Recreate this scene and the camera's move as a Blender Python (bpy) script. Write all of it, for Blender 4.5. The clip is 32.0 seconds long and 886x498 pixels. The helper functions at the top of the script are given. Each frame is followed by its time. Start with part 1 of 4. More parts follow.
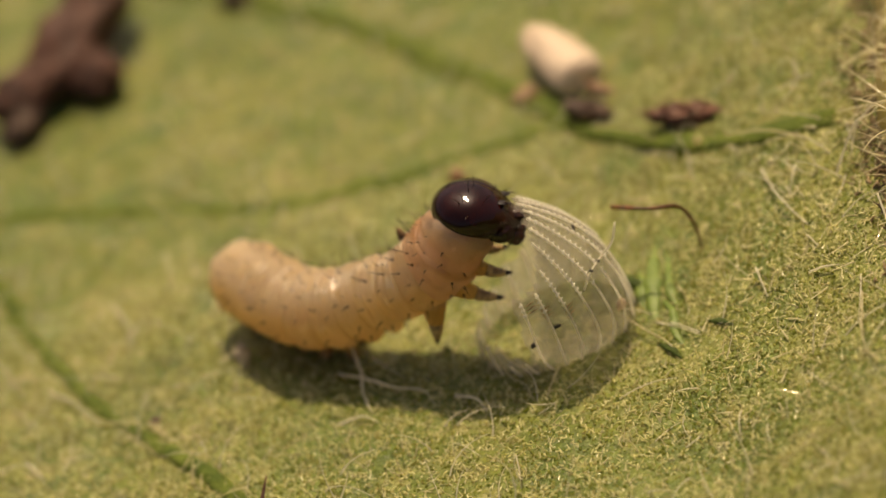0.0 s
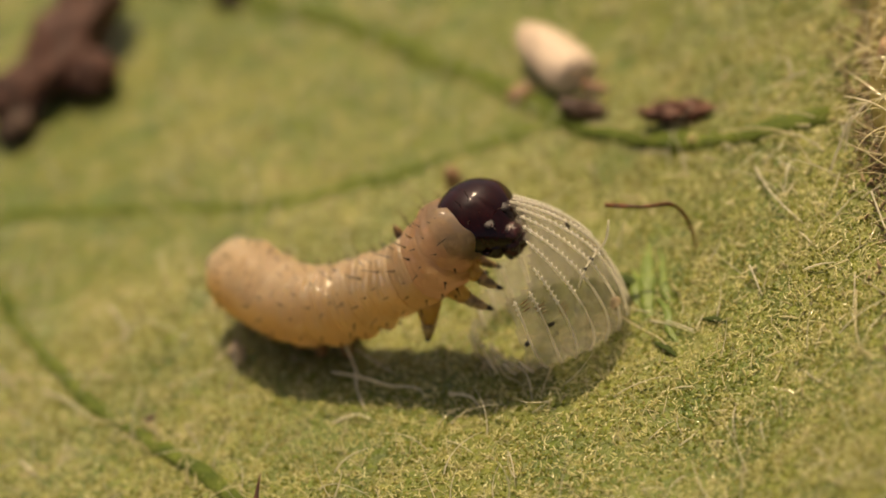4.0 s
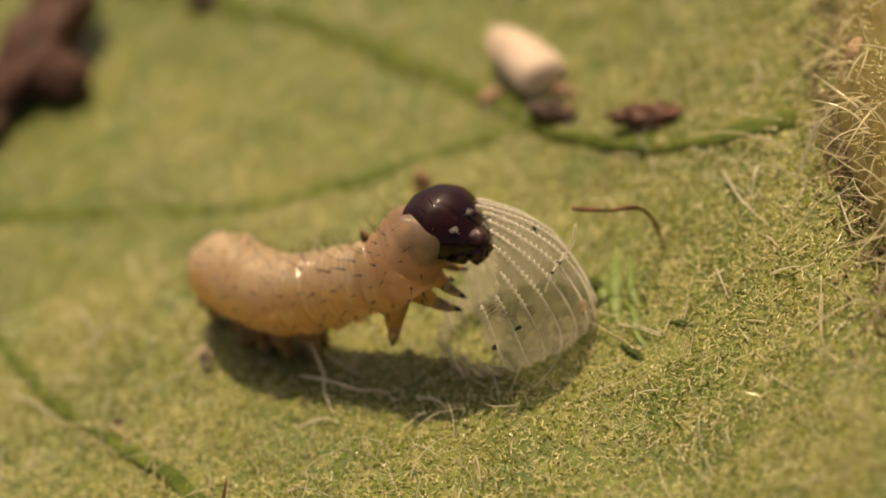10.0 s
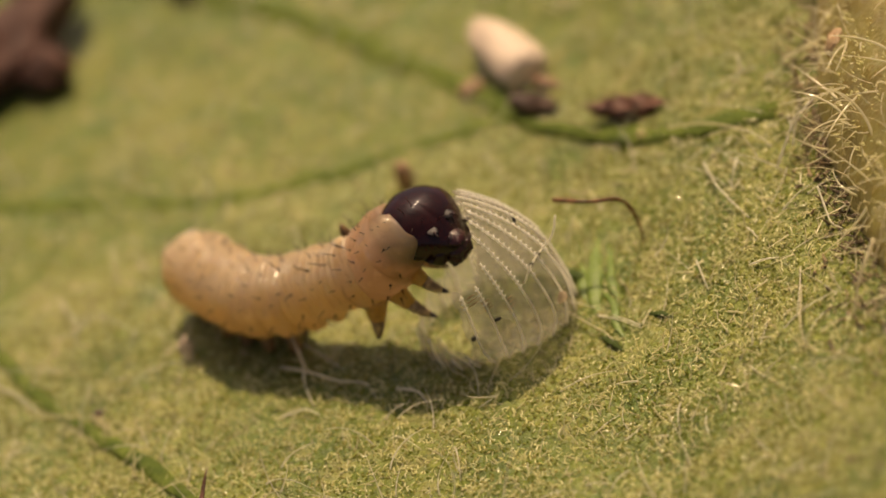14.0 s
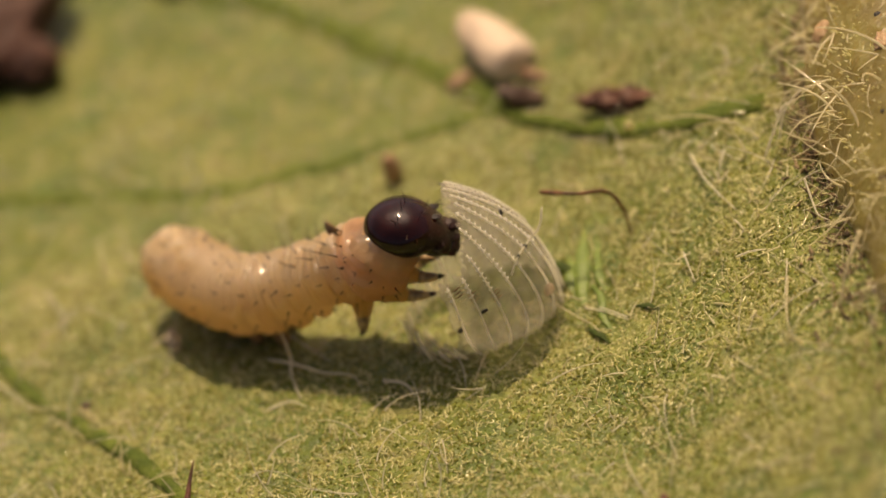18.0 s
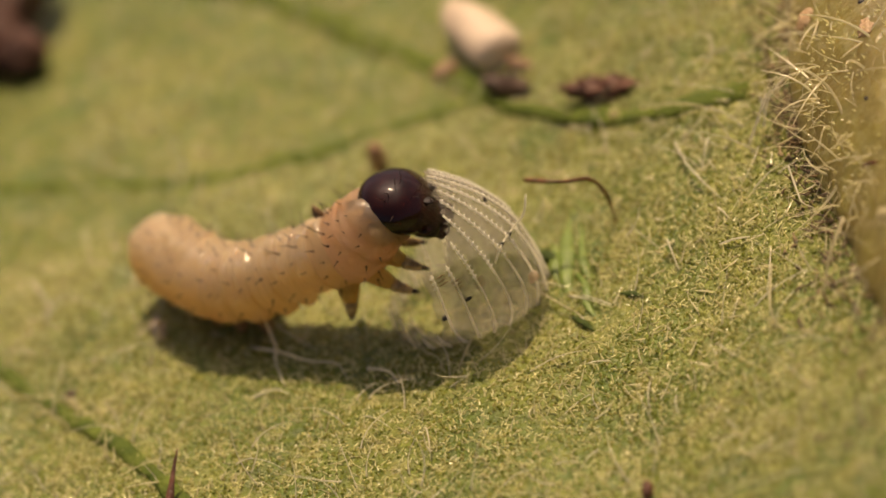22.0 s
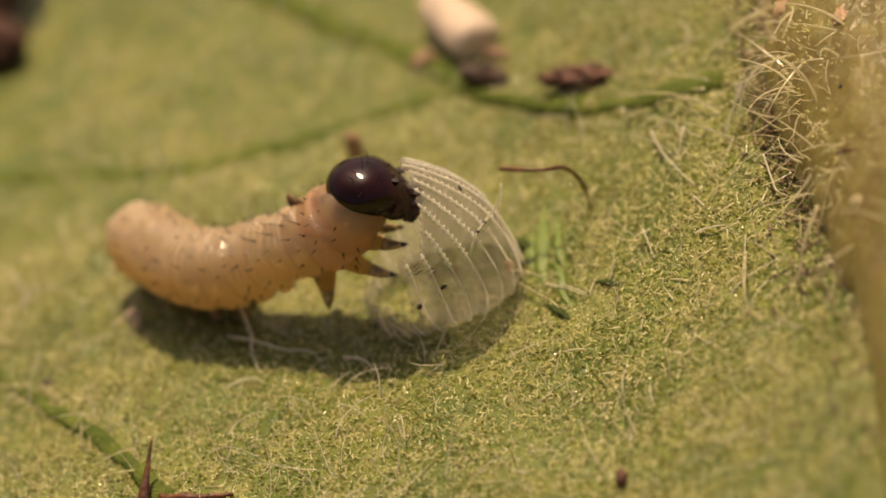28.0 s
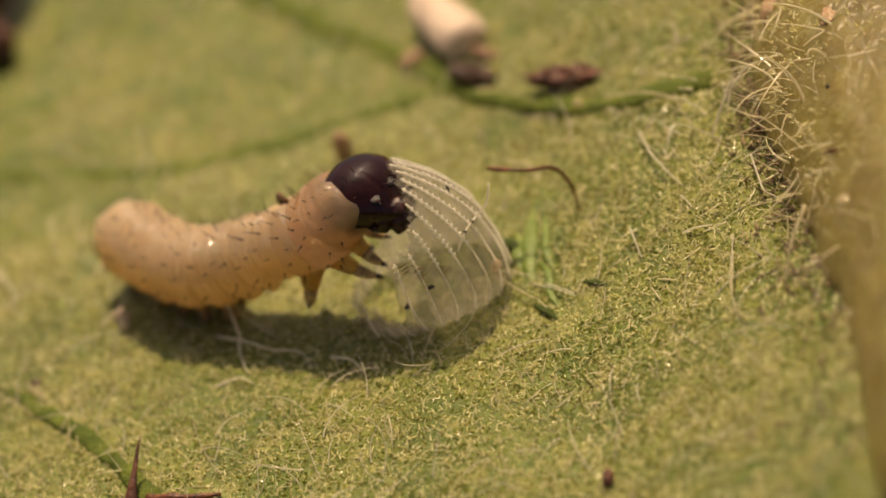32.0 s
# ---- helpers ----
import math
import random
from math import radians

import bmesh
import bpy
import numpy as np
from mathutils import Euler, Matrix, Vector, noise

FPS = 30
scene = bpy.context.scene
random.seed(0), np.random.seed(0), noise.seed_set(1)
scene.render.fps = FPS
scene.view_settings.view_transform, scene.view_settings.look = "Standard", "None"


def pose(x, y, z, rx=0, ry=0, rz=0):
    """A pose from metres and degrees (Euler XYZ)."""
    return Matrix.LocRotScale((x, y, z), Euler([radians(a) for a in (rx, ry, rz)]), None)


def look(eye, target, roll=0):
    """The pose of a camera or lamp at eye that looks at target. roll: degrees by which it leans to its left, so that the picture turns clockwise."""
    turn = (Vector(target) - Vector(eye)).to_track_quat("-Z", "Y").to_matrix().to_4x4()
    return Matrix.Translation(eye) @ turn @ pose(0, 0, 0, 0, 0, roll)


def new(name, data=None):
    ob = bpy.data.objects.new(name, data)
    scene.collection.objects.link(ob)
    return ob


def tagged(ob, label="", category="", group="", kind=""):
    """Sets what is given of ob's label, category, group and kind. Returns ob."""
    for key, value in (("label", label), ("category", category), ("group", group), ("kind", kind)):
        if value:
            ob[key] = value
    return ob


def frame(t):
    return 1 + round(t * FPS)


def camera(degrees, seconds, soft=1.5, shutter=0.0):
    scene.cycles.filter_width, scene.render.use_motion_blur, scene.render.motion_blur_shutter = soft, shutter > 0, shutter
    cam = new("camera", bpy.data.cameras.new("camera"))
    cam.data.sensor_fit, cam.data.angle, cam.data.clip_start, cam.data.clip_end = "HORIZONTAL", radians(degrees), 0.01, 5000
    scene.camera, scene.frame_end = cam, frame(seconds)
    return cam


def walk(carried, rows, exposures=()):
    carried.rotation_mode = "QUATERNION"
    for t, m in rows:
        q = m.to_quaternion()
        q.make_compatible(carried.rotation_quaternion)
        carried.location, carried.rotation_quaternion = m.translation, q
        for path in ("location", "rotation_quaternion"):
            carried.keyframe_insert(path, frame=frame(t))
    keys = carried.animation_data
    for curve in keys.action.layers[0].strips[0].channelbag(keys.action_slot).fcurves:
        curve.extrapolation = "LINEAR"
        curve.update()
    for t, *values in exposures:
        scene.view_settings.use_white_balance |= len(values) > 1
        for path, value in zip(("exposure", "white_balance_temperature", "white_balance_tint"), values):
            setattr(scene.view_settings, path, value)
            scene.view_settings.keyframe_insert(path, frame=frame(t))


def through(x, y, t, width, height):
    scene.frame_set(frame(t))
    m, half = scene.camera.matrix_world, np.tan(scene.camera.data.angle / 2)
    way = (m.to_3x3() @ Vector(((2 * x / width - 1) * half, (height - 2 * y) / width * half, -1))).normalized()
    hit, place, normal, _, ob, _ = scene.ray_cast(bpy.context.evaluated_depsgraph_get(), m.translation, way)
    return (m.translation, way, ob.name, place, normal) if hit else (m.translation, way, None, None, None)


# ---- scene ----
cam = camera(12.0, 32.0, soft=1.5)
MM = 0.001
# a close-up lens: shallow focus on the head and the egg
cam.data.dof.use_dof = True
cam.data.dof.focus_distance = 32.8 * MM
cam.data.dof.aperture_fstop = 148.0

# the camera looks down at the leaf by 35 degrees and leans; it only slides across its own picture plane
TILT, LEAN = radians(35), radians(20)
AHEAD = Vector((0, math.cos(TILT), -math.sin(TILT)))
UP0 = Vector((0, math.sin(TILT), math.cos(TILT)))
RIGHT = Vector((1, 0, 0)) * math.cos(LEAN) - UP0 * math.sin(LEAN)
UPWARD = Vector((1, 0, 0)) * math.sin(LEAN) + UP0 * math.cos(LEAN)
EYE = Vector((-0.65006, -27.30091, 20.28745))


def slid(a, b):
    """The camera's pose after sliding a mm to its right and b mm upward."""
    eye = (EYE + RIGHT * a + UPWARD * b) * MM
    return look(eye, eye + AHEAD, -20)


walk(cam, [(t, slid(a, b)) for t, a, b in (
    (0, -0.000, 0.000), (0.5, -0.000, -0.035), (1, 0.007, -0.063), (1.5, -0.000, -0.063), (2, -0.000, -0.035), (2.5, -0.000, -0.028), (3, 0.014, -0.007),
    (3.5, 0.035, -0.007), (5.5, 0.084, -0.028), (6, 0.112, 0.021), (6.5, 0.125, 0.000), (7, 0.133, 0.049), (7.5, 0.167, 0.056), (8, 0.230, 0.014), (8.5,
    0.258, 0.007), (9, 0.272, 0.000), (9.5, 0.279, 0.007), (10, 0.307, 0.014), (10.5, 0.335, -0.007), (11, 0.397, 0.007), (11.5, 0.419, 0.028), (12,
    0.433, 0.042), (12.5, 0.460, 0.007), (13, 0.474, 0.000), (13.5, 0.474, -0.028), (14, 0.468, -0.056), (14.5, 0.468, -0.049), (16.5, 0.524, -0.070),
    (17, 0.531, -0.077), (17.5, 0.552, -0.084), (18, 0.572, -0.119), (18.5, 0.572, -0.119), (19, 0.579, -0.119), (19.5, 0.593, -0.091), (20, 0.621,
    -0.154), (20.5, 0.635, -0.196), (21, 0.642, -0.216), (21.5, 0.670, -0.210), (22, 0.698, -0.216), (22.5, 0.719, -0.195), (23, 0.726, -0.202), (23.5,
    0.733, -0.168), (24, 0.747, -0.188), (24.5, 0.747, -0.181), (26.5, 0.845, -0.217), (27, 0.859, -0.279), (27.5, 0.893, -0.314), (28, 0.893, -0.307),
    (28.5, 0.914, -0.307), (29, 0.977, -0.314), (29.5, 0.984, -0.356), (30, 0.991, -0.363), (30.5, 0.991, -0.370), (31, 0.991, -0.342), (31.5, 0.991,
    -0.335), (32, 0.991, -0.307))], [(0.0, -0.05, 8200, 15), (13.0, -0.05, 8250, 20), (32.0, -0.05, 8250, 21)])

# ---- light ----
SUN_HEIGHT, SUN_TURN = radians(66.5), radians(22)
world = bpy.data.worlds.new("sky")
scene.world = world
world.use_nodes = True
sky = world.node_tree.nodes.new("ShaderNodeTexSky")
sky.sky_type, sky.sun_disc = "NISHITA", False
sky.sun_elevation, sky.sun_rotation = SUN_HEIGHT, SUN_TURN
sky.air_density, sky.dust_density, sky.ozone_density = 0.5, 5.0, 0.3
world.node_tree.links.new(sky.outputs[0], world.node_tree.nodes["Background"].inputs[0])
world.node_tree.nodes["Background"].inputs[1].default_value = 0.10
sun = new("sun", bpy.data.lights.new("sun", "SUN"))
sun.data.energy, sun.data.angle, sun.data.color = 3.94, radians(1.2), (1.0, 0.86, 0.62)
sun.matrix_world = look((math.sin(SUN_TURN) * math.cos(SUN_HEIGHT), math.cos(SUN_TURN) * math.cos(SUN_HEIGHT), math.sin(SUN_HEIGHT)), (0, 0, 0))


# ---- materials ----
def nodes(name):
    m = bpy.data.materials.new(name)
    m.use_nodes = True
    return m, m.node_tree.nodes, m.node_tree.links, m.node_tree.nodes["Principled BSDF"]


def ramp(m, source, stops):
    n = m.node_tree.nodes.new("ShaderNodeValToRGB")
    while len(n.color_ramp.elements) < len(stops):
        n.color_ramp.elements.new(0.5)
    for e, (p, c) in zip(n.color_ramp.elements, stops):
        e.position, e.color = p, (*c, 1) if len(c) == 3 else c
    m.node_tree.links.new(source, n.inputs[0])
    return n.outputs[0]


def grain(m, size, detail=4.0, rough=0.55, stretch=(1, 1, 1), kind="noise"):
    """Noise or cells whose features are about size mm across, in the object's own space."""
    t, l = m.node_tree.nodes, m.node_tree.links
    co, mp = t.new("ShaderNodeTexCoord"), t.new("ShaderNodeMapping")
    mp.inputs["Scale"].default_value = stretch
    l.new(co.outputs["Object"], mp.inputs[0])
    if kind == "cells":
        n = t.new("ShaderNodeTexVoronoi")
        n.inputs["Scale"].default_value = 1000 / size
        l.new(mp.outputs[0], n.inputs["Vector"])
        return n.outputs["Distance"]
    n = t.new("ShaderNodeTexNoise")
    n.inputs["Scale"].default_value, n.inputs["Detail"].default_value, n.inputs["Roughness"].default_value = 1000 / size, detail, rough
    l.new(mp.outputs[0], n.inputs["Vector"])
    return n.outputs["Fac"]


def mixed(m, fac, a, b, mode="MIX"):
    n = m.node_tree.nodes.new("ShaderNodeMix")
    n.data_type, n.blend_type = "RGBA", mode
    for i, v in ((0, fac), (6, a), (7, b)):
        if isinstance(v, (int, float)):
            n.inputs[i].default_value = v
        elif isinstance(v, tuple):
            n.inputs[i].default_value = (*v, 1)
        else:
            m.node_tree.links.new(v, n.inputs[i])
    return n.outputs[2]


def relief(m, bsdf, parts):
    """Bump from (height, depth in mm) pairs, one on another."""
    last = None
    for h, d in parts:
        b = m.node_tree.nodes.new("ShaderNodeBump")
        b.inputs["Strength"].default_value, b.inputs["Distance"].default_value = 1.0, d * MM
        m.node_tree.links.new(h, b.inputs["Height"])
        if last:
            m.node_tree.links.new(last, b.inputs["Normal"])
        last = b.outputs[0]
    m.node_tree.links.new(last, bsdf.inputs["Normal"])
    return last


def set_in(bsdf, **values):
    for k, v in values.items():
        bsdf.inputs[k.replace("_", " ")].default_value = v


def leaf_material():
    m, n, l, b = nodes("leaf_skin")
    broad = ramp(m, grain(m, 1.3, 4), ((0.36, (0.088, 0.136, 0.014)), (0.5, (0.145, 0.182, 0.025)), (0.64, (0.200, 0.218, 0.046))))
    green = ramp(m, grain(m, 0.62, 2, 0.4), ((0.53, (0, 0, 0)), (0.70, (0.75, 0.75, 0.75))))
    broad = mixed(m, green, broad, (0.070, 0.140, 0.012))
    pale = ramp(m, grain(m, 0.42, 2, 0.4), ((0.60, (0, 0, 0)), (0.74, (0.7, 0.7, 0.7))))
    broad = mixed(m, pale, broad, (0.30, 0.285, 0.10))
    brown = ramp(m, grain(m, 0.20, 3), ((0.58, (0, 0, 0)), (0.72, (0.6, 0.6, 0.6))))
    broad = mixed(m, brown, broad, (0.155, 0.125, 0.045))
    fine = ramp(m, grain(m, 0.09, 5, 0.6), ((0.34, (0.60, 0.66, 0.48)), (0.52, (1, 1, 1)), (0.70, (1.32, 1.26, 1.18))))
    col = mixed(m, 0.85, broad, fine, "MULTIPLY")
    spots = ramp(m, grain(m, 0.30, 3), ((0.56, (0, 0, 0)), (0.68, (1, 1, 1))))
    col = mixed(m, spots, col, (0.245, 0.250, 0.072))
    l.new(col, b.inputs["Base Color"])
    set_in(b, Roughness=0.36, Specular_IOR_Level=0.5, Subsurface_Weight=0.2, Subsurface_Scale=0.00008)
    b.inputs["Subsurface Radius"].default_value = (1, 1, 0.3)
    relief(m, b, ((grain(m, 0.05, kind="cells"), -0.022), (grain(m, 0.035, 4, 0.6), 0.02)))
    return m


def plain(name, dark, light, size, rough, bump=0.0, bump_size=None, spec=0.5, stretch=(1, 1, 1), **more):
    """A mottled surface between two colours, with a second finer scale."""
    m, n, l, b = nodes(name)
    col = ramp(m, grain(m, size, 5, 0.6, stretch), ((0.33, dark), (0.67, light)))
    col = mixed(m, 0.6, col, ramp(m, grain(m, size / 6, 3), ((0.3, (0.7, 0.7, 0.7)), (0.7, (1.25, 1.25, 1.25)))), "MULTIPLY")
    l.new(col, b.inputs["Base Color"])
    set_in(b, Roughness=rough, Specular_IOR_Level=spec, **more)
    if bump:
        relief(m, b, ((grain(m, bump_size or size, 4, 0.6, stretch), bump),))
    return m


def clear(name, colour, share, rough, spec=0.5, bump=0.0, glow=0.55, coat=0.0, spread=()):
    """A thin see-through skin: part of the light passes straight, the rest is scattered through it."""
    m, n, l, b = nodes(name)
    col = ramp(m, grain(m, 0.12, 4), ((0.3, tuple(c * 0.8 for c in colour)), (0.7, colour)))
    if spread:
        col = ramp(m, n.new("ShaderNodeNewGeometry").outputs["Random Per Island"], [(i / (len(spread) - 1), c) for i, c in enumerate(spread)])
    l.new(col, b.inputs["Base Color"])
    set_in(b, Roughness=rough, Specular_IOR_Level=spec, Coat_Weight=coat, Coat_Roughness=0.12, Coat_IOR=1.8)
    if bump:
        relief(m, b, ((grain(m, 0.06, 3), bump),))
    tr, th, a1, a2 = n.new("ShaderNodeBsdfTransparent"), n.new("ShaderNodeBsdfTranslucent"), n.new("ShaderNodeMixShader"), n.new("ShaderNodeMixShader")
    th.inputs[0].default_value = (*colour, 1)
    if spread:
        l.new(col, th.inputs[0])
    a1.inputs[0].default_value = glow
    l.new(b.outputs[0], a1.inputs[1]), l.new(th.outputs[0], a1.inputs[2])
    l.new(ramp(m, grain(m, 0.25, 4), ((0.3, (share * 0.75,) * 3), (0.7, (min(1, share * 1.25),) * 3))), a2.inputs[0])
    l.new(tr.outputs[0], a2.inputs[1]), l.new(a1.outputs[0], a2.inputs[2])
    l.new(a2.outputs[0], n["Material Output"].inputs[0])
    return m


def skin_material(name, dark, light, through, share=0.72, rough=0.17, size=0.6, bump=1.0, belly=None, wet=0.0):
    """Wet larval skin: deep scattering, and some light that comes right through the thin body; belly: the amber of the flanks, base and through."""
    m, n, l, b = nodes(name)
    col = ramp(m, grain(m, size, 3), ((0.3, dark), (0.7, light)))
    shine = through
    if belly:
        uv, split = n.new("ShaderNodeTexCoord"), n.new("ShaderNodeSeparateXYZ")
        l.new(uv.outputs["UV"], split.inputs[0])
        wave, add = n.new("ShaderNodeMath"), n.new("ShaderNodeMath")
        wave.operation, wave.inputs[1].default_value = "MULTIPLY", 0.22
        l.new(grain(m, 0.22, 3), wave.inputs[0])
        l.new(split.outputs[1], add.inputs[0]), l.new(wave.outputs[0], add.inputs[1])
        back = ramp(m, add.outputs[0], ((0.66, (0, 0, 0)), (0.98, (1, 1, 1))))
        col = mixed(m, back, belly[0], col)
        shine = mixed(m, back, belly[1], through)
    col = mixed(m, 0.3, col, ramp(m, grain(m, 0.05, 3), ((0.3, (0.85, 0.8, 0.72)), (0.7, (1.08, 1.08, 1.08)))), "MULTIPLY")
    l.new(col, b.inputs["Base Color"])
    set_in(b, Roughness=rough, Specular_IOR_Level=0.85, Subsurface_Weight=1.0, Subsurface_Scale=0.0005, Coat_Weight=wet, Coat_Roughness=0.09, Coat_IOR=1.9)
    b.inputs["Subsurface Radius"].default_value = (1.0, 0.72, 0.42)
    bumped = relief(m, b, ((grain(m, 0.14, 2), 0.035 * bump), (grain(m, 0.05, 2), 0.010 * bump)))
    th, mix = n.new("ShaderNodeBsdfTranslucent"), n.new("ShaderNodeMixShader")
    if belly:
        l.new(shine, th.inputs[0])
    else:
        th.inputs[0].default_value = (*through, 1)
    l.new(bumped, th.inputs["Normal"])
    mix.inputs[0].default_value = share
    l.new(b.outputs[0], mix.inputs[1]), l.new(th.outputs[0], mix.inputs[2])
    l.new(mix.outputs[0], n["Material Output"].inputs[0])
    return m


LEAF = leaf_material()
VEIN = plain("vein_skin", (0.050, 0.085, 0.009), (0.125, 0.165, 0.024), 0.2, 0.75, 0.04, 0.06, 0.25)
FOLD = plain("fold_skin", (0.085, 0.150, 0.014), (0.16, 0.235, 0.034), 0.12, 0.4, 0.02, 0.05)
RIB = skin_material("midrib_skin", (0.20, 0.150, 0.065), (0.37, 0.335, 0.125), (0.82, 0.74, 0.36), 0.4, 0.40, 0.42, 1.3)
GRAIN = clear("leaf_grain", (0.27, 0.318, 0.044), 0.85, 0.18, 1.0, glow=0.45, coat=0.5, spread=((0.17, 0.225, 0.028), (0.25, 0.29, 0.045), (0.36, 0.365, 0.09), (0.58, 0.53, 0.23)))
FLECK = clear("leaf_fleck", (0.98, 0.95, 0.58), 0.98, 0.14, 1.0, glow=0.5, coat=1.0)
HAIR = clear("pale_hair", (0.88, 0.82, 0.60), 0.80, 0.25, 0.6)
HAIR_RIB = clear("straw_hair", (0.95, 0.90, 0.66), 0.9, 0.14, 1.0, coat=1.0)
HAIR_WHITE = clear("white_hair", (0.92, 0.89, 0.76), 0.9, 0.2, 0.7)
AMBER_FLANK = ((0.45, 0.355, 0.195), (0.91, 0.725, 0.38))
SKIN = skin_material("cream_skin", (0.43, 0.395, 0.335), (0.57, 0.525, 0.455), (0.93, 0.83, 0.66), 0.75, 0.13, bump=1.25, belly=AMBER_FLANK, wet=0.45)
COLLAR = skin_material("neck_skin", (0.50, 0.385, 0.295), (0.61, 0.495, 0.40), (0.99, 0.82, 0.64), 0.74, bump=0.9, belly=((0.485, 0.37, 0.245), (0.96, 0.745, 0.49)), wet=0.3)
BRISTLE = plain("bristle_dark", (0.02, 0.012, 0.006), (0.06, 0.035, 0.015), 0.05, 0.4)
HEAD = plain("head_lacquer", (0.010, 0.0018, 0.0012), (0.026, 0.0042, 0.003), 0.2, 0.075, 0.0032, 0.09, 0.38)
MOUTH = plain("mouth_horn", (0.016, 0.004, 0.004), (0.055, 0.012, 0.012), 0.06, 0.26, 0.010, 0.03, 0.5)
SOCKET = plain("antenna_pale", (0.007, 0.0045, 0.005), (0.024, 0.017, 0.019), 0.05, 0.45, 0.006, 0.02, 0.35)
# darker than the body's skin: shade under the belly put into the colour
PROLEG_SHADE = plain("proleg_shade_brown", (0.20, 0.11, 0.045), (0.34, 0.21, 0.10), 0.15, 0.4, 0.01, 0.05)
LEG = plain("leg_horn", (0.10, 0.05, 0.015), (0.62, 0.42, 0.20), 0.05, 0.3, 0.008, 0.03)
WART = plain("wart_horn", (0.05, 0.025, 0.01), (0.24, 0.14, 0.06), 0.05, 0.3, 0.008, 0.03)
CLAW = plain("claw_horn", (0.012, 0.007, 0.004), (0.04, 0.02, 0.01), 0.05, 0.25)
FLAKE = clear("pink_flake", (0.84, 0.66, 0.50), 0.5, 0.4)
# very dark green: the shade of a leaf hollow put into the colour
HOLLOW_SHADE = plain("dark_fold_shade", (0.018, 0.036, 0.005), (0.05, 0.08, 0.012), 0.1, 0.7, 0.02, 0.05, 0.2)
SHELL = clear("egg_skin", (0.58, 0.54, 0.45), 0.28, 0.22, 0.6, 0.006, 0.62)
RIDGE = clear("egg_ridge", (0.96, 0.94, 0.84), 0.92, 0.15, 0.8, glow=0.8)
BEAD = clear("egg_bead", (0.96, 0.95, 0.88), 0.97, 0.12, 0.9, glow=0.6)
FRASS = plain("black_crumb", (0.006, 0.005, 0.004), (0.025, 0.02, 0.015), 0.03, 0.55, 0.01, 0.02)
BROWN = plain("brown_husk", (0.055, 0.018, 0.010), (0.17, 0.065, 0.035), 0.15, 0.6, 0.03, 0.08)
BLACKISH = plain("dark_scale", (0.034, 0.012, 0.008), (0.115, 0.042, 0.024), 0.18, 0.65, 0.04, 0.09)
DARK_HUSK = plain("dark_husk", (0.03, 0.016, 0.010), (0.09, 0.045, 0.025), 0.12, 0.55, 0.03, 0.08)
CREAM = plain("cream_husk", (0.54, 0.43, 0.32), (0.68, 0.56, 0.44), 0.35, 0.5, 0.02, 0.1)
FIBRE = plain("brown_fibre", (0.035, 0.011, 0.004), (0.26, 0.085, 0.025), 0.05, 0.45, 0.012, 0.03)
ORANGE = plain("orange_flake", (0.36, 0.22, 0.11), (0.56, 0.40, 0.24), 0.12, 0.5, 0.02, 0.05)
LITTER_SHADE = plain("brown_litter_shade", (0.075, 0.050, 0.026), (0.31, 0.22, 0.115), 0.15, 0.5, 0.012, 0.03)
RUSTY = plain("rusty_crumb", (0.24, 0.13, 0.07), (0.38, 0.24, 0.15), 0.1, 0.6)
AMBER = clear("sap_bead", (0.80, 0.72, 0.42), 0.8, 0.06, 1.0, coat=1.0)


# ---- building helpers (millimetres) ----
def part(name, bm, material, parent=None, label="", smooth=True, at=None):
    """Links a bmesh, drawn in mm, as one mesh object, under a thing or a part."""
    bmesh.ops.scale(bm, vec=(MM, MM, MM), verts=bm.verts)
    bmesh.ops.recalc_face_normals(bm, faces=bm.faces)
    me = bpy.data.meshes.new(name)
    bm.to_mesh(me)
    bm.free()
    return placed(name, me, material, parent, label, smooth, at)


def placed(name, me, material, parent=None, label="", smooth=True, at=None):
    me.materials.clear()
    me.materials.append(material)
    if smooth:
        me.shade_smooth()
    ob = new(name, me)
    if parent:
        ob.parent = parent
    if at is not None:
        ob.matrix_basis = at
    return tagged(ob, label)


def mm_at(x, y, z, rx=0, ry=0, rz=0):
    return pose(x * MM, y * MM, z * MM, rx, ry, rz)


def tube_data(points, radii, sides=8, cap=True, flat=1.0):
    """Vertices and faces of a tapering tube along points; flat squeezes it upward."""
    pts = [Vector(p) for p in points]
    verts, faces = [], []
    for i, p in enumerate(pts):
        d = (pts[min(i + 1, len(pts) - 1)] - pts[max(i - 1, 0)]).normalized()
        side = d.cross(Vector((0, 0, 1)))
        side = side.normalized() if side.length > 0.05 else d.cross(Vector((0, 1, 0))).normalized()
        top = side.cross(d)
        for k in range(sides):
            a = 2 * math.pi * k / sides
            verts.append(p + (side * math.cos(a) + top * math.sin(a) * flat) * radii[i])
    for i in range(len(pts) - 1):
        for k in range(sides):
            a, b = i * sides + k, i * sides + (k + 1) % sides
            faces.append((a, b, b + sides, a + sides))
    if cap:
        faces.append(tuple(range(sides))[::-1])
        faces.append(tuple((len(pts) - 1) * sides + k for k in range(sides)))
    return verts, faces


def tube(points, radii, sides=8, flat=1.0, bm=None):
    bm = bm or bmesh.new()
    verts, faces = tube_data(points, radii, sides, True, flat)
    vs = [bm.verts.new(v) for v in verts]
    for f in faces:
        bm.faces.new([vs[i] for i in f])
    return bm


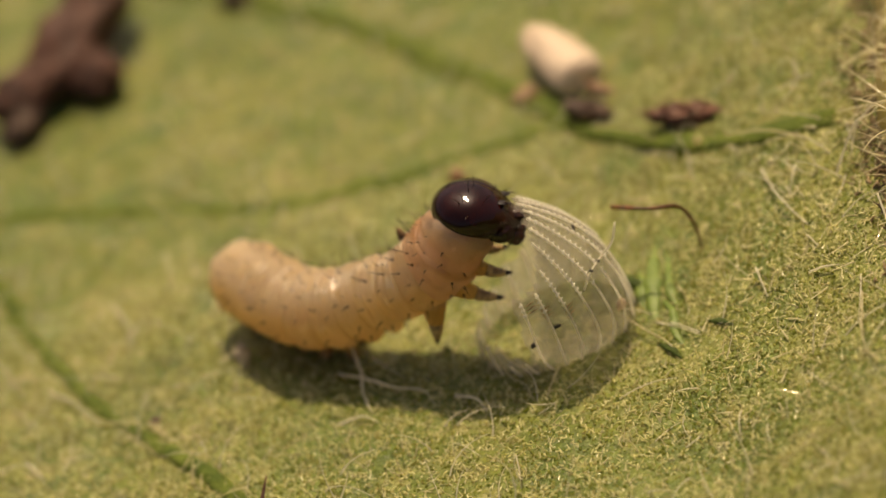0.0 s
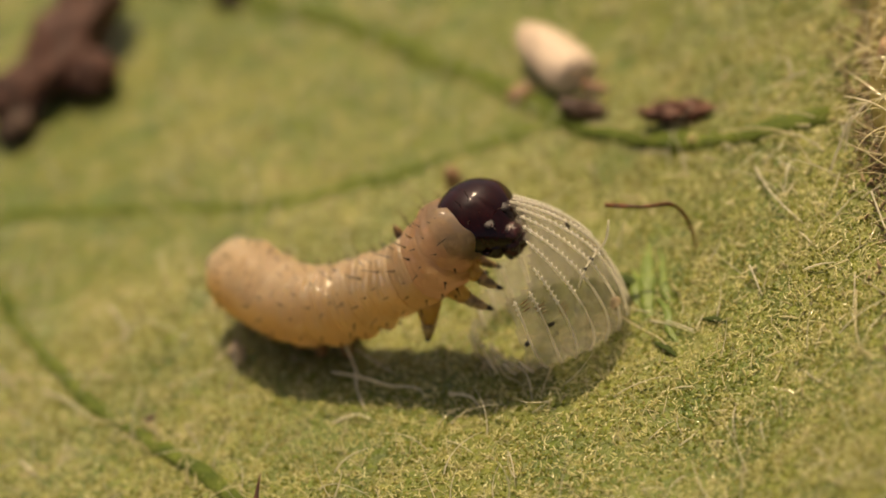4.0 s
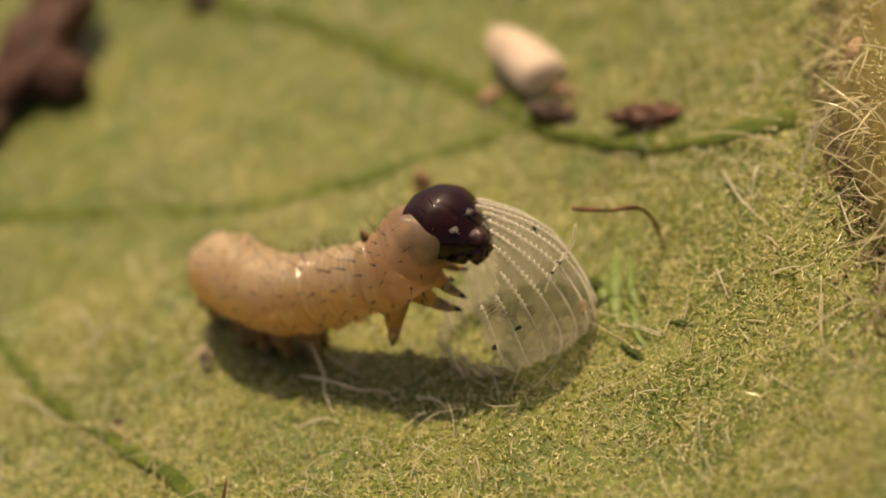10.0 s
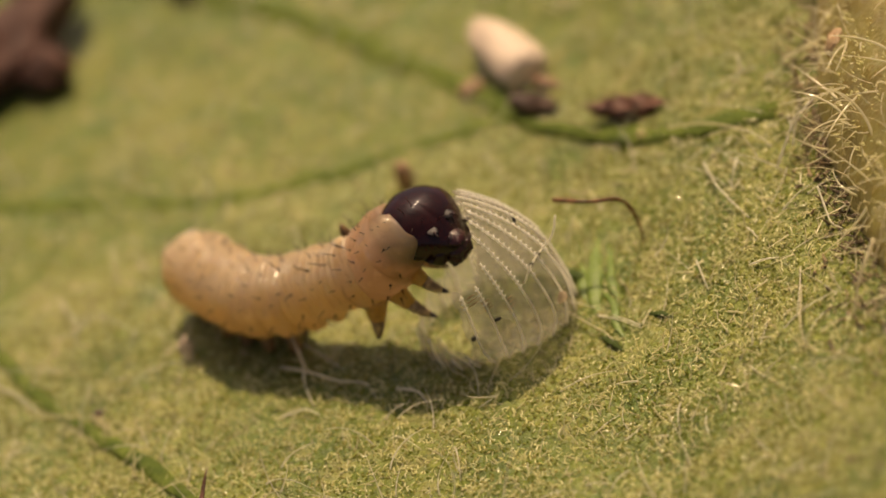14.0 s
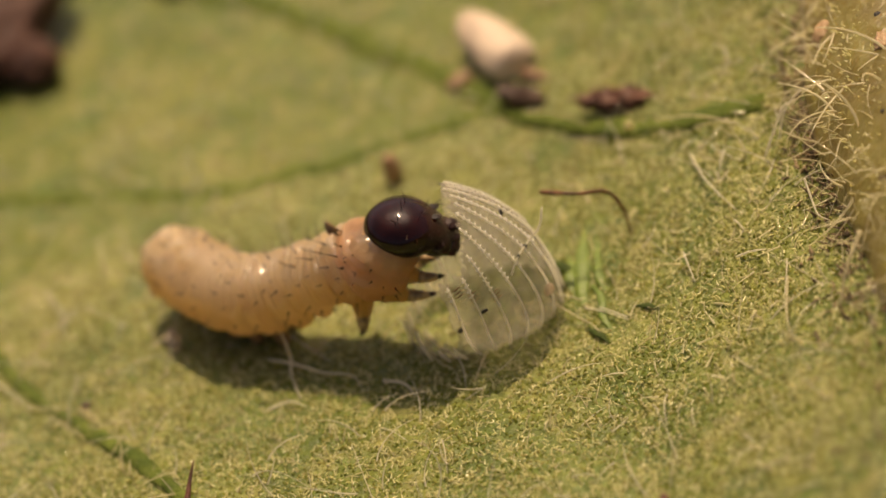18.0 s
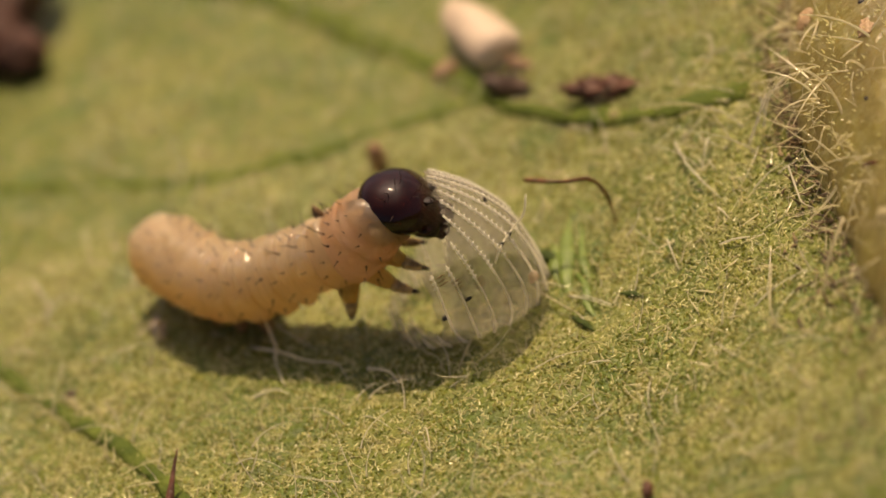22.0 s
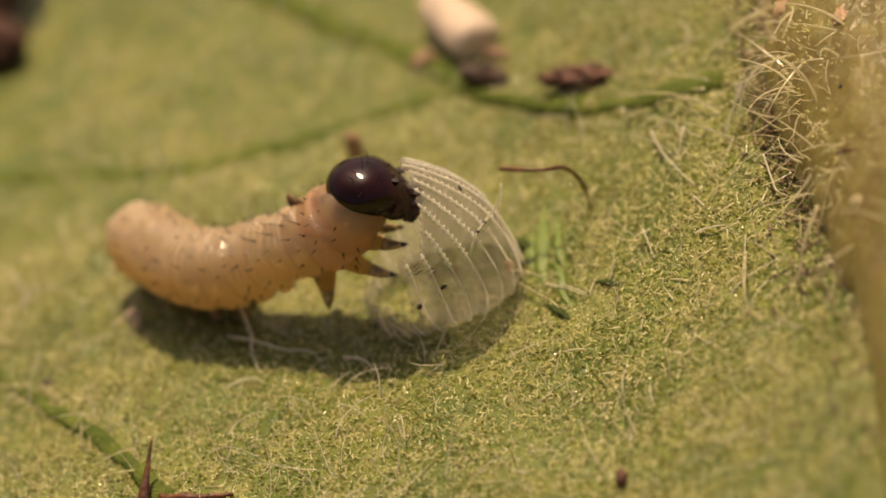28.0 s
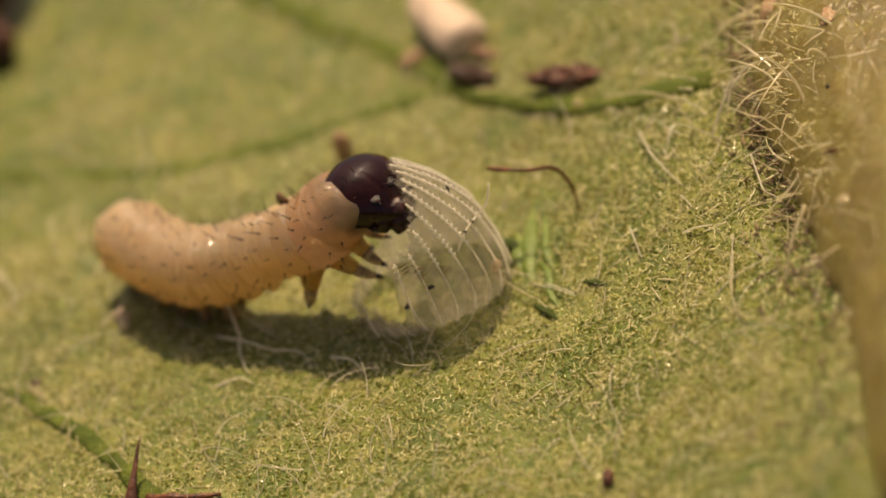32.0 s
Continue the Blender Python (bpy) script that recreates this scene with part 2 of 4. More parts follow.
def curve_through(points, n):
    """n + 1 points evenly set along a smooth curve through points."""
    p = [Vector(q) for q in points]
    p = [p[0] * 2 - p[1]] + p + [p[-1] * 2 - p[-2]]
    fine = []
    for i in range(1, len(p) - 2):
        for k in range(24):
            t = k / 24
            a, b, c, d = p[i - 1], p[i], p[i + 1], p[i + 2]
            fine.append(0.5 * (2 * b + (c - a) * t + (2 * a - 5 * b + 4 * c - d) * t * t + (3 * b - a - 3 * c + d) * t ** 3))
    fine.append(p[-2])
    run = [0.0]
    for a, b in zip(fine, fine[1:]):
        run.append(run[-1] + (b - a).length)
    out, j = [], 0
    for k in range(n + 1):
        want = run[-1] * k / n
        while j < len(run) - 2 and run[j + 1] < want:
            j += 1
        s = (want - run[j]) / max(1e-9, run[j + 1] - run[j])
        out.append(fine[j].lerp(fine[j + 1], min(1.0, s)))
    return out


def lump(rx, ry, rz, rough=0.2, size=1.0, seed=0.0, detail=3):
    """An uneven rounded body of the given half sizes."""
    bm = bmesh.new()
    bmesh.ops.create_icosphere(bm, subdivisions=detail, radius=1.0)
    for v in bm.verts:
        n = noise.noise(v.co * size + Vector((seed, seed * 1.7, 3.1))) + 0.5 * noise.noise(v.co * size * 2.3 + Vector((seed, 7.7, 1.3)))
        v.co = Vector((v.co.x * rx, v.co.y * ry, v.co.z * rz)) * (1 + rough * n)
    return bm


def rising(x):
    x = max(0.0, min(1.0, x))
    return x * x * (3 - 2 * x)


# ---- the leaf ----
RIB_X, RIB_R, RIB_Z = 3.62, 1.0, 0.62


def rib_x(y):
    """The midrib's middle line, bending away further back."""
    return RIB_X + 0.30 - 0.35 * rising((-y - 2.8) / 2.4) + 1.0 * rising((y + 0.6) / 4.5)


def leaf_z(x, y):
    p = Vector((x, y, 0))
    z = 0.09 * noise.noise(p * 0.35 + Vector((4, 2, 0))) + 0.045 * noise.noise(p * 1.1) + 0.022 * noise.noise(p * 3.1)
    # the blade climbs on both sides to the midrib
    side = min(RIB_X - abs(x - RIB_X), 3.1)
    return z + 0.30 * max(0.0, side - 0.7) ** 1.2 - 0.05 * math.exp(-((side - 2.7) / 0.35) ** 2)


def leaf_fine(x, y):
    p = Vector((x, y, 0))
    return leaf_z(x, y) + 0.014 * noise.noise(p * 8) + 0.010 * noise.noise(p * 17 + Vector((0, 0, 5)))


def build_leaf():
    def steps(lo, hi, fine, far0, far1):
        inner = list(np.arange(lo, hi + fine / 2, fine))
        left = [lo - (lo - far0) * (k / 22) ** 1.9 for k in range(22, 0, -1)]
        right = [hi + (far1 - hi) * (k / 22) ** 1.9 for k in range(1, 23)]
        return left + inner + right
    xs, ys = steps(-5.6, 3.6, 0.042, -44, 52), steps(-5.4, 9.0, 0.05, -70, 78)

    def half(y):
        u = (y - 4) / 74
        return max(0.0, 47 * (1 - u * u) ** 0.8 * (1 - 0.25 * u) + 0.8 * math.sin(y * 1.1)) if abs(u) < 1 else 0.0
    verts, faces, nx = [], [], len(xs)
    for y in ys:
        w = half(y)
        for x in xs:
            dx = max(-w, min(w, x - RIB_X))
            inside = -5.7 < x < 3.7 and -5.5 < y < 9.1
            z = (leaf_fine if inside else leaf_z)(RIB_X + dx, y)
            z -= 0.0011 * max(0.0, abs(y - 2) - 12) ** 2 + 0.002 * max(0.0, abs(dx) - 10) ** 2
            verts.append(((RIB_X + dx) * MM, y * MM, z * MM))
    for j in range(len(ys) - 1):
        for i in range(nx - 1):
            lim = max(half(ys[j]), half(ys[j + 1]))
            if min(abs(xs[i] - RIB_X), abs(xs[i + 1] - RIB_X)) < lim:
                a = j * nx + i
                faces.append((a, a + 1, a + 1 + nx, a + nx))
    me = bpy.data.meshes.new("leaf")
    me.from_pydata(verts, [], faces)
    leaf = placed("leaf", me, LEAF)
    sol = leaf.modifiers.new("thickness", "SOLIDIFY")
    sol.thickness, sol.offset = 0.22 * MM, -1
    return tagged(leaf, "large matt yellow-green leaf with a downy, grainy underside", "leaf", kind="structure")


leaf = build_leaf()


def vein(points, r0, r1, name="vein", sink=0.1):
    pts = curve_through([(x, y, 0) for x, y in points], 70)
    pts = [Vector((p.x, p.y, leaf_z(p.x, p.y) - sink * (r0 + (r1 - r0) * i / 70))) for i, p in enumerate(pts)]
    radii = [(r0 + (r1 - r0) * i / 70) * (1 + 0.4 * noise.noise(p * 1.7) + 0.2 * noise.noise(p * 5.1)) for i, p in enumerate(pts)]
    pts = [p + Vector((0.03 * noise.noise(p * 3), 0.03 * noise.noise(p * 3 + Vector((5, 5, 0))), 0)) for p in pts]
    return part(name, tube(pts, radii, 12, 0.42), VEIN, leaf)


vein([(2.7, 0.62), (2.26, 0.86), (1.72, 1.30), (1.29, 1.90), (0.90, 2.48), (0.37, 3.61), (-0.41, 4.99), (-1.38, 6.33), (-5, 10.5), (-12, 17)], 0.12, 0.15)
vein([(0.75, 2.75), (-0.15, 2.91), (-0.83, 2.88), (-1.74, 3.05), (-2.65, 3.55), (-3.48, 4.02), (-6, 5.3), (-9, 6.2)], 0.095, 0.10, sink=0.24)
vein([(-4.9, 4.6), (-4.45, 3.6), (-4.3, 2.91), (-4.06, 1.99), (-3.74, 1.13), (-3.33, 0.36), (-2.99, -0.31), (-2.80, -0.78), (-2.5, -1.65)], 0.050, 0.082, sink=-0.10)

def leaf_fold(points, radii, material, label, flat=0.45):
    pts = curve_through([(x, y, leaf_z(x, y) + up) for x, y, up in points], 24)
    wide = [float(np.interp(k / 24, np.linspace(0, 1, len(radii)), radii)) * (1 + 0.35 * noise.noise(p * 7)) for k, p in enumerate(pts)]
    part("leaf_fold", tube(pts, wide, 12, flat), material, leaf, label)


for points, radii in (([(1.02, 0.62, -0.02), (0.93, 0.40, 0.01), (0.85, 0.10, 0.02), (0.78, -0.20, 0.01), (0.72, -0.48, -0.03)], (0.01, 0.055, 0.075, 0.06, 0.01)),
                      ([(0.80, 0.48, -0.02), (0.78, 0.26, 0.01), (0.73, 0.02, 0.02), (0.70, -0.20, -0.02)], (0.01, 0.04, 0.05, 0.01)),
                      ([(1.06, 0.40, -0.01), (1.00, 0.14, 0.02), (0.95, -0.14, 0.02), (0.96, -0.42, -0.02)], (0.01, 0.035, 0.04, 0.008)),
                      ([(0.86, -0.10, 0.00), (0.90, -0.38, 0.03), (0.86, -0.62, 0.02), (0.90, -0.84, -0.02)], (0.01, 0.03, 0.035, 0.008))):
    leaf_fold(points, radii, FOLD, "smooth fresh green wrinkle of the leaf")
# a dark ridge drawn where the leaf only has a shaded hollow
leaf_fold([(0.62, 0.38, 0.01), (0.68, 0.27, 0.04), (0.73, 0.16, 0.04), (0.78, 0.04, 0.0)], (0.01, 0.04, 0.045, 0.01), HOLLOW_SHADE, "dark green streak of the leaf, in part drawn shade")
leaf_fold([(0.70, -0.60, 0.0), (0.77, -0.77, 0.03), (0.83, -0.91, 0.0)], (0.015, 0.04, 0.008), HOLLOW_SHADE, "dark green streak of the leaf, in part drawn shade")
leaf_fold([(1.12, -0.66, 0.0), (1.20, -0.76, 0.02), (1.29, -0.88, 0.0)], (0.01, 0.035, 0.01), HOLLOW_SHADE, "dark green streak of the leaf, in part drawn shade")


def build_midrib():
    bm = bmesh.new()
    rows, sides = 300, 44
    grid = []
    for j in range(rows + 1):
        y = -6.5 + 17 * j / rows
        ring = []
        for k in range(sides + 1):
            a = math.pi * k / sides
            p = Vector((math.cos(a) * 1.3, y * 0.55, math.sin(a) * 1.3))
            w = RIB_R * (1 + 0.09 * abs(math.cos(a)) ** 8 + 0.07 * noise.noise(p) + 0.045 * noise.noise(p * 3.3) + 0.025 * noise.noise(p * 9))
            ring.append(bm.verts.new((rib_x(y) - math.cos(a) * w, y, RIB_Z + math.sin(a) * w)))
        grid.append(ring)
    for a, b in zip(grid, grid[1:]):
        for k in range(sides):
            bm.faces.new((a[k], a[k + 1], b[k + 1], b[k]))
    for ring, y in ((grid[0], -72), (grid[-1], 80)):
        tip = [bm.verts.new((RIB_X + (v.co.x - RIB_X) * 0.3, y, leaf_z(RIB_X, y) - 5.6 + v.co.z * 0.3)) for v in ring]
        mid = [bm.verts.new((RIB_X + (v.co.x - RIB_X) * 0.9, v.co.y * 4, v.co.z * 0.9 - 0.1)) for v in ring]
        for k in range(sides):
            bm.faces.new((ring[k], ring[k + 1], mid[k + 1], mid[k]))
            bm.faces.new((mid[k], mid[k + 1], tip[k + 1], tip[k]))
    return part("midrib", bm, RIB, leaf, "thick pale straw-green midrib, hairy")


build_midrib()


# ---- down and hairs ----
def hair_points(rng, root, lean, length, bend, n=5):
    d = Vector(lean).normalized()
    turn = Vector((rng.uniform(-1, 1), rng.uniform(-1, 1), rng.uniform(-1, 0.3))).normalized()
    p, out = Vector(root), [Vector(root)]
    for i in range(n):
        d = (d + turn * bend / n).normalized()
        p = p + d * (length / n)
        out.append(p.copy())
    return out


def hair_field(name, count, label, seed, place, sides=3, n=4, material=None, parent=None):
    """One mesh of many fine hairs; place gives root, lean, length, bend and thickness."""
    rng = random.Random(seed)
    verts, faces = [], []
    for _ in range(count):
        root, lean, length, bend, thick = place(rng)
        pts = hair_points(rng, root, lean, length, bend, n)
        v, f = tube_data(pts, [thick * (1 - 0.75 * i / n) for i in range(n + 1)], sides, False)
        o = len(verts)
        verts += [tuple(q * MM) for q in v]
        faces += [tuple(o + i for i in q) for q in f]
    me = bpy.data.meshes.new(name)
    me.from_pydata(verts, [], faces)
    return tagged(placed(name, me, material or HAIR, parent), label, "hairs", kind="stuff")


def build_grain():
    """Fine glossy grains all over the leaf skin, densest where it is seen closest."""
    rng = random.Random(11)
    verts, faces = [], []
    for n in range(52000):
        near = n < 38000
        x = rng.uniform(-4.9, 3.15)
        y = rng.uniform(-3.4, 2.4) if near else rng.choice((rng.uniform(-5.2, -3.4), rng.uniform(2.4, 8.6), rng.uniform(2.4, 8.6)))
        if noise.noise(Vector((x * 2.6, y * 2.6, 9))) + rng.uniform(-0.5, 0.5) < -0.22:
            continue
        r = rng.uniform(0.008, 0.016)
        h = r * rng.uniform(0.7, 2.2)
        z = leaf_fine(x, y) - 0.006
        lx, ly = rng.uniform(-0.6, 0.6) * h, rng.uniform(-0.6, 0.6) * h
        o, turn = len(verts), rng.uniform(0, 2)
        for lift, wide in ((0, 1.0), (0.6, 0.85), (0.95, 0.4)):
            for k in range(5):
                a = turn + k * 1.2566
                verts.append(((x + lx * lift + r * wide * math.cos(a)) * MM, (y + ly * lift + r * wide * math.sin(a)) * MM, (z + h * lift) * MM))
        for i in (0, 5):
            for k in range(5):
                q = (k + 1) % 5
                faces.append((o + i + k, o + i + q, o + i + q + 5, o + i + k + 5))
        faces.append(tuple(o + 10 + k for k in range(5)))
    me = bpy.data.meshes.new("leaf_grains")
    me.from_pydata(verts, [], faces)
    return tagged(placed("leaf_grains", me, GRAIN), "fine glossy green and straw-coloured grains of the leaf skin", "grains", kind="stuff")


build_grain()


def down(rng):
    x, y = rng.uniform(-5.4, 3.15), rng.uniform(-5.2, 8.8)
    return ((x, y, leaf_z(x, y) - 0.01), (rng.uniform(-1, 1), rng.uniform(-1, 1), rng.uniform(0.15, 0.9)), rng.uniform(0.06, 0.20), rng.uniform(0.3, 1.6), rng.uniform(0.004, 0.008))


def fleck(rng):
    x, y = rng.uniform(-4.9, 3.15), rng.uniform(-4.4, 2.8)
    return ((x, y, leaf_fine(x, y) - 0.004), (rng.uniform(-0.8, 0.8), rng.uniform(-0.8, 0.8), rng.uniform(0.2, 1.2)), rng.uniform(0.024, 0.064), rng.uniform(0.3, 1.6), rng.uniform(0.008, 0.0122))


hair_field("leaf_flecks", 22500, "short glossy straw-coloured scales of the leaf skin", 21, fleck, 4, 2, FLECK)
hair_field("leaf_down", 6000, "dense pale straw-coloured down on the leaf", 5, down)


def long_down(rng):
    x, y = rng.uniform(-5.2, 2.8), rng.uniform(-5.0, 8.5)
    while -2.5 < x < 0.1 and -0.6 < y < 1.8:
        x, y = rng.uniform(-5.2, 2.8), rng.uniform(-5.0, 8.5)
    return ((x, y, leaf_z(x, y)), (rng.uniform(-1, 1), rng.uniform(-1, 1), rng.uniform(0.1, 1.1)), rng.uniform(0.25, 0.6), rng.uniform(0.4, 1.8), rng.uniform(0.005, 0.009))


hair_field("leaf_hairs", 600, "scattered long pale hairs on the leaf", 6, long_down, 4, 6, HAIR_WHITE)


VEIN_LINE = curve_through([(-3.95, 1.6, 0), (-3.74, 1.13, 0), (-3.33, 0.36, 0), (-2.99, -0.31, 0), (-2.80, -0.78, 0)], 30)


def vein_hair(rng):
    p = rng.choice(VEIN_LINE)
    x, y = p.x + rng.gauss(0, 0.12), p.y + rng.gauss(0, 0.08)
    return ((x, y, leaf_z(x, y)), (rng.uniform(-1, 1), rng.uniform(-1, 0.4), rng.uniform(0.2, 1)), rng.uniform(0.15, 0.45), rng.uniform(0.2, 1.5), rng.uniform(0.006, 0.013))


hair_field("vein_hairs", 26, "pale glossy hairs along a side vein", 15, vein_hair, 5, 6, HAIR_RIB)


def stick(rng):
    x, y = rng.uniform(0.9, 2.75), rng.uniform(-2.2, 1.2)
    return ((x, y, leaf_fine(x, y) + 0.02), (rng.uniform(-1, 1), rng.uniform(-1, 1), rng.uniform(0.0, 0.4)), rng.uniform(0.1, 0.24), rng.uniform(0.0, 0.4), rng.uniform(0.007, 0.012))


hair_field("leaf_bristles", 60, "short stiff white glossy hairs beside the midrib", 16, stick, 5, 4, HAIR_RIB)


def rib_hair(rng):
    a, y = rng.triangular(-0.25, 1.7, 0.05), rng.triangular(-4.0, 5, 0)
    c, s = math.cos(a), math.sin(a)
    root = (rib_x(y) - c * RIB_R * 0.98, y, RIB_Z + s * RIB_R * 0.97)
    return (root, (-0.5 * c + rng.uniform(-1.0, 0.7), rng.uniform(-1.5, 1.5), 0.7 * s + rng.uniform(-1.0, 1.0)), rng.uniform(0.15, 0.6), rng.uniform(0.6, 3.4), rng.uniform(0.004, 0.008))


hair_field("midrib_hairs", 400, "tangled curly straw-coloured hairs on the midrib", 7, rib_hair, 5, 8, HAIR_RIB)


def rib_strand(rng):
    root, lean, length, bend, thick = rib_hair(rng)
    return (root, lean, rng.uniform(0.3, 0.65), rng.uniform(0.8, 2.6), rng.uniform(0.009, 0.014))


hair_field("midrib_strands", 80, "thick curved straw-coloured hairs on the midrib", 17, rib_strand, 6, 9, HAIR_RIB)


def rib_grain(rng):
    a, y = rng.uniform(-0.2, 1.7), rng.uniform(-5, 5)
    c, s = math.cos(a), math.sin(a)
    return ((rib_x(y) - c * RIB_R * 0.99, y, RIB_Z + s * RIB_R * 0.99), (-c + rng.uniform(-0.7, 0.7), rng.uniform(-0.7, 0.7), s), rng.uniform(0.015, 0.05), rng.uniform(0, 0.4), rng.uniform(0.007, 0.013))


hair_field("midrib_scales", 3200, "short glossy scales on the midrib", 8, rib_grain, 4, 2, FLECK)


# brown litter, thickened and darkened to draw the shade in the midrib's crease
def foot_litter_shade(rng):
    y = rng.triangular(-4.5, 3, -0.3)
    x = rng.gauss(2.70, 0.17 + 0.14 * rising(-0.5 * y - 0.4)) + rib_x(y) - RIB_X
    return ((x, y, leaf_z(x, y)), (rng.uniform(-1, 1), rng.uniform(-1, 1), rng.uniform(0, 0.8)), rng.uniform(0.03, 0.15), rng.uniform(0.3, 2), rng.uniform(0.009, 0.022))


hair_field("brown_litter_shade", 1700, "dark brown plant litter along the foot of the midrib, also drawing the crease's shade", 9, foot_litter_shade, 4, 3, LITTER_SHADE)


# ---- the egg ----
EGG_R, EGG_H, RIBS, TURN = 0.642, 1.597, 23, -0.546


def egg_radius(z):
    """The dome's radius at height z."""
    s = max(0.0, min(1.0, z / EGG_H))
    return EGG_R * (1 - s ** 3.393) ** 0.799 * (1 - 0.054 * s - 0.135 * s * s)


def leant(p):
    """The dome leans towards the caterpillar, its belly away from it."""
    s = max(0.0, p.z) / EGG_H
    return Vector((p.x + 0.019 * s - 0.331 * s ** 3, p.y - 0.24 * s + 0.199 * s ** 3, p.z - 0.03))


def on_egg(a, z, out=1.0):
    w = egg_radius(z) * out * (1 - 0.40 * max(0.0, 1 - z / 0.5) ** 2 * max(0.0, -math.sin(a)) ** 1.5)
    return leant(Vector((w * math.cos(a), w * math.sin(a), z)))


def bitten(p):
    """True where the shell has been eaten, up on the side of the caterpillar."""
    low = p.x < -0.29 + 0.05 * noise.noise(p * 7) and p.z > 0.24 + 0.2 * noise.noise(p * 5)
    back = p.y > -0.25 and p.z > 0.5 + 0.1 * noise.noise(p * 5) and p.x < -0.02 + 0.04 * noise.noise(p * 9)
    return low or back or p.z > 0.88 + 0.06 * noise.noise(p * 6) and p.x < -0.11 + 0.24 * (p.z - 0.91) + 0.06 * math.exp(-((p.z - 1.15) / 0.2) ** 2) + 0.04 * noise.noise(p * 9)


def build_egg():
    bm = bmesh.new()
    rows, sides = 44, RIBS * 8
    grid = []
    for j in range(rows + 1):
        z = EGG_H * math.sin(0.5 * math.pi * j / rows)
        grid.append([])
        for k in range(sides):
            a = 2 * math.pi * k / sides
            out = (1 + 0.018 * math.cos((a - TURN) * RIBS)) * (1 + 0.02 * noise.noise(Vector((math.cos(a), math.sin(a), z * 1.5))))
            grid[-1].append(bm.verts.new(on_egg(a, z, out)))
    for j in range(rows - 1):
        for k in range(sides):
            q = [grid[j][k], grid[j][(k + 1) % sides], grid[j + 1][(k + 1) % sides], grid[j + 1][k]]
            if not bitten(sum((v.co for v in q), Vector()) / 4):
                bm.faces.new(q)
    bmesh.ops.delete(bm, geom=[v for v in bm.verts if not v.link_faces], context="VERTS")
    egg = part("egg_shell", bm, SHELL)
    sol = egg.modifiers.new("thickness", "SOLIDIFY")
    sol.thickness = 0.012 * MM
    tagged(egg, "translucent ribbed egg shell, half eaten, on the leaf", "egg shell")
    bead = bmesh.new()
    bmesh.ops.create_icosphere(bead, subdivisions=1, radius=0.021 * MM)
    bead_mesh = bpy.data.meshes.new("bead")
    bead.to_mesh(bead_mesh)
    bead.free()
    for i in range(RIBS):
        a = TURN + 2 * math.pi * i / RIBS
        run = []
        for j in range(41):
            z = EGG_H * math.sin(0.5 * math.pi * min(0.97, j / 40))
            p = on_egg(a, z, 1.025)
            if bitten(p):
                break
            run.append(p)
        if len(run) < 4:
            continue
        part("ridge", tube(run, [0.0105 * (1.0 - 0.15 * j / 40) for j in range(len(run))], 5), RIDGE, egg)
        if math.sin(a) < 0.75:
            z = 0.78
            while z < min(1.5, run[-1].z + 0.02):
                p, q = on_egg(a, z, 1.045), on_egg(a, z + 0.01, 1.045)
                side = Vector((-math.sin(a), math.cos(a), 0.0))
                along = (q - p).normalized()
                out = along.cross(side)
                turn = Matrix((side, along, out)).transposed().to_4x4()
                placed("bead", bead_mesh, BEAD, egg, at=Matrix.Translation(p * MM) @ turn @ Matrix.Rotation(0.35, 4, "Z") @ Matrix.Diagonal((1.35, 0.42, 0.6, 1)))
                z += 0.045 - 0.012 * rising((z - 0.9) / 0.5)
    for a0, z0 in ((-1.62, 0.79), (-1.337, 0.73), (-1.795, 0.86)):
        for k in range(3):
            z = z0 - 0.032 * k
            part("wrinkle", tube([on_egg(a0 + 0.02 * n, z + 0.012 * math.sin(0.5 * n), 1.01) for n in range(-4, 5)], [0.002, 0.004, 0.005, 0.006, 0.006, 0.006, 0.005, 0.004, 0.002], 5), PROLEG_SHADE, egg, "thin brown wrinkle in the shell")
    return egg


egg = build_egg()

# ---- the caterpillar ----
BASE = Vector((-1.6, 0.75, 0.0))
caterpillar = tagged(new("caterpillar"), "cream-coloured young caterpillar with a glossy dark head, eating its egg shell", "caterpillar")
caterpillar.location = BASE * MM
SPINE = [(-2.377, 1.800, 0.460), (-2.347, 1.700, 0.480), (-2.265, 1.440, 0.515), (-2.123, 1.120, 0.552), (-1.951, 0.880, 0.540), (-1.741, 0.675, 0.545),
         (-1.483, 0.543, 0.592), (-1.214, 0.412, 0.682), (-1.011, 0.303, 0.750), (-0.806, 0.222, 0.850), (-0.616, 0.140, 1.012), (-0.411, 0.090, 1.255)]
LINE = curve_through(SPINE, 260)


def girth(s):
    """The body's radius at the share s of its length, from tail to neck."""
    if s < 0.10:
        return 0.21 + 0.125 * math.sin(0.5 * math.pi * s / 0.10)
    if s < 0.45:
        return 0.335
    if s < 0.70:
        return 0.335 - 0.022 * rising((s - 0.45) / 0.2)
    return 0.313 + 0.050 * rising((s - 0.70) / 0.16) - 0.035 * rising((s - 0.90) / 0.10)


def spine_at(s):
    f = max(0.0, min(1.0, s)) * 260
    i = min(259, int(f))
    p = LINE[i].lerp(LINE[i + 1], f - i)
    d = (LINE[min(260, i + 4)] - LINE[max(0, i - 4)]).normalized()
    top = (Vector((0, 0, 1)) - d * d.z).normalized()
    return p, d, top, d.cross(top)


CUTS = [0.0, 0.075, 0.15, 0.225, 0.30, 0.375, 0.45, 0.525, 0.60, 0.675, 0.75, 0.835, 0.92, 1.0]


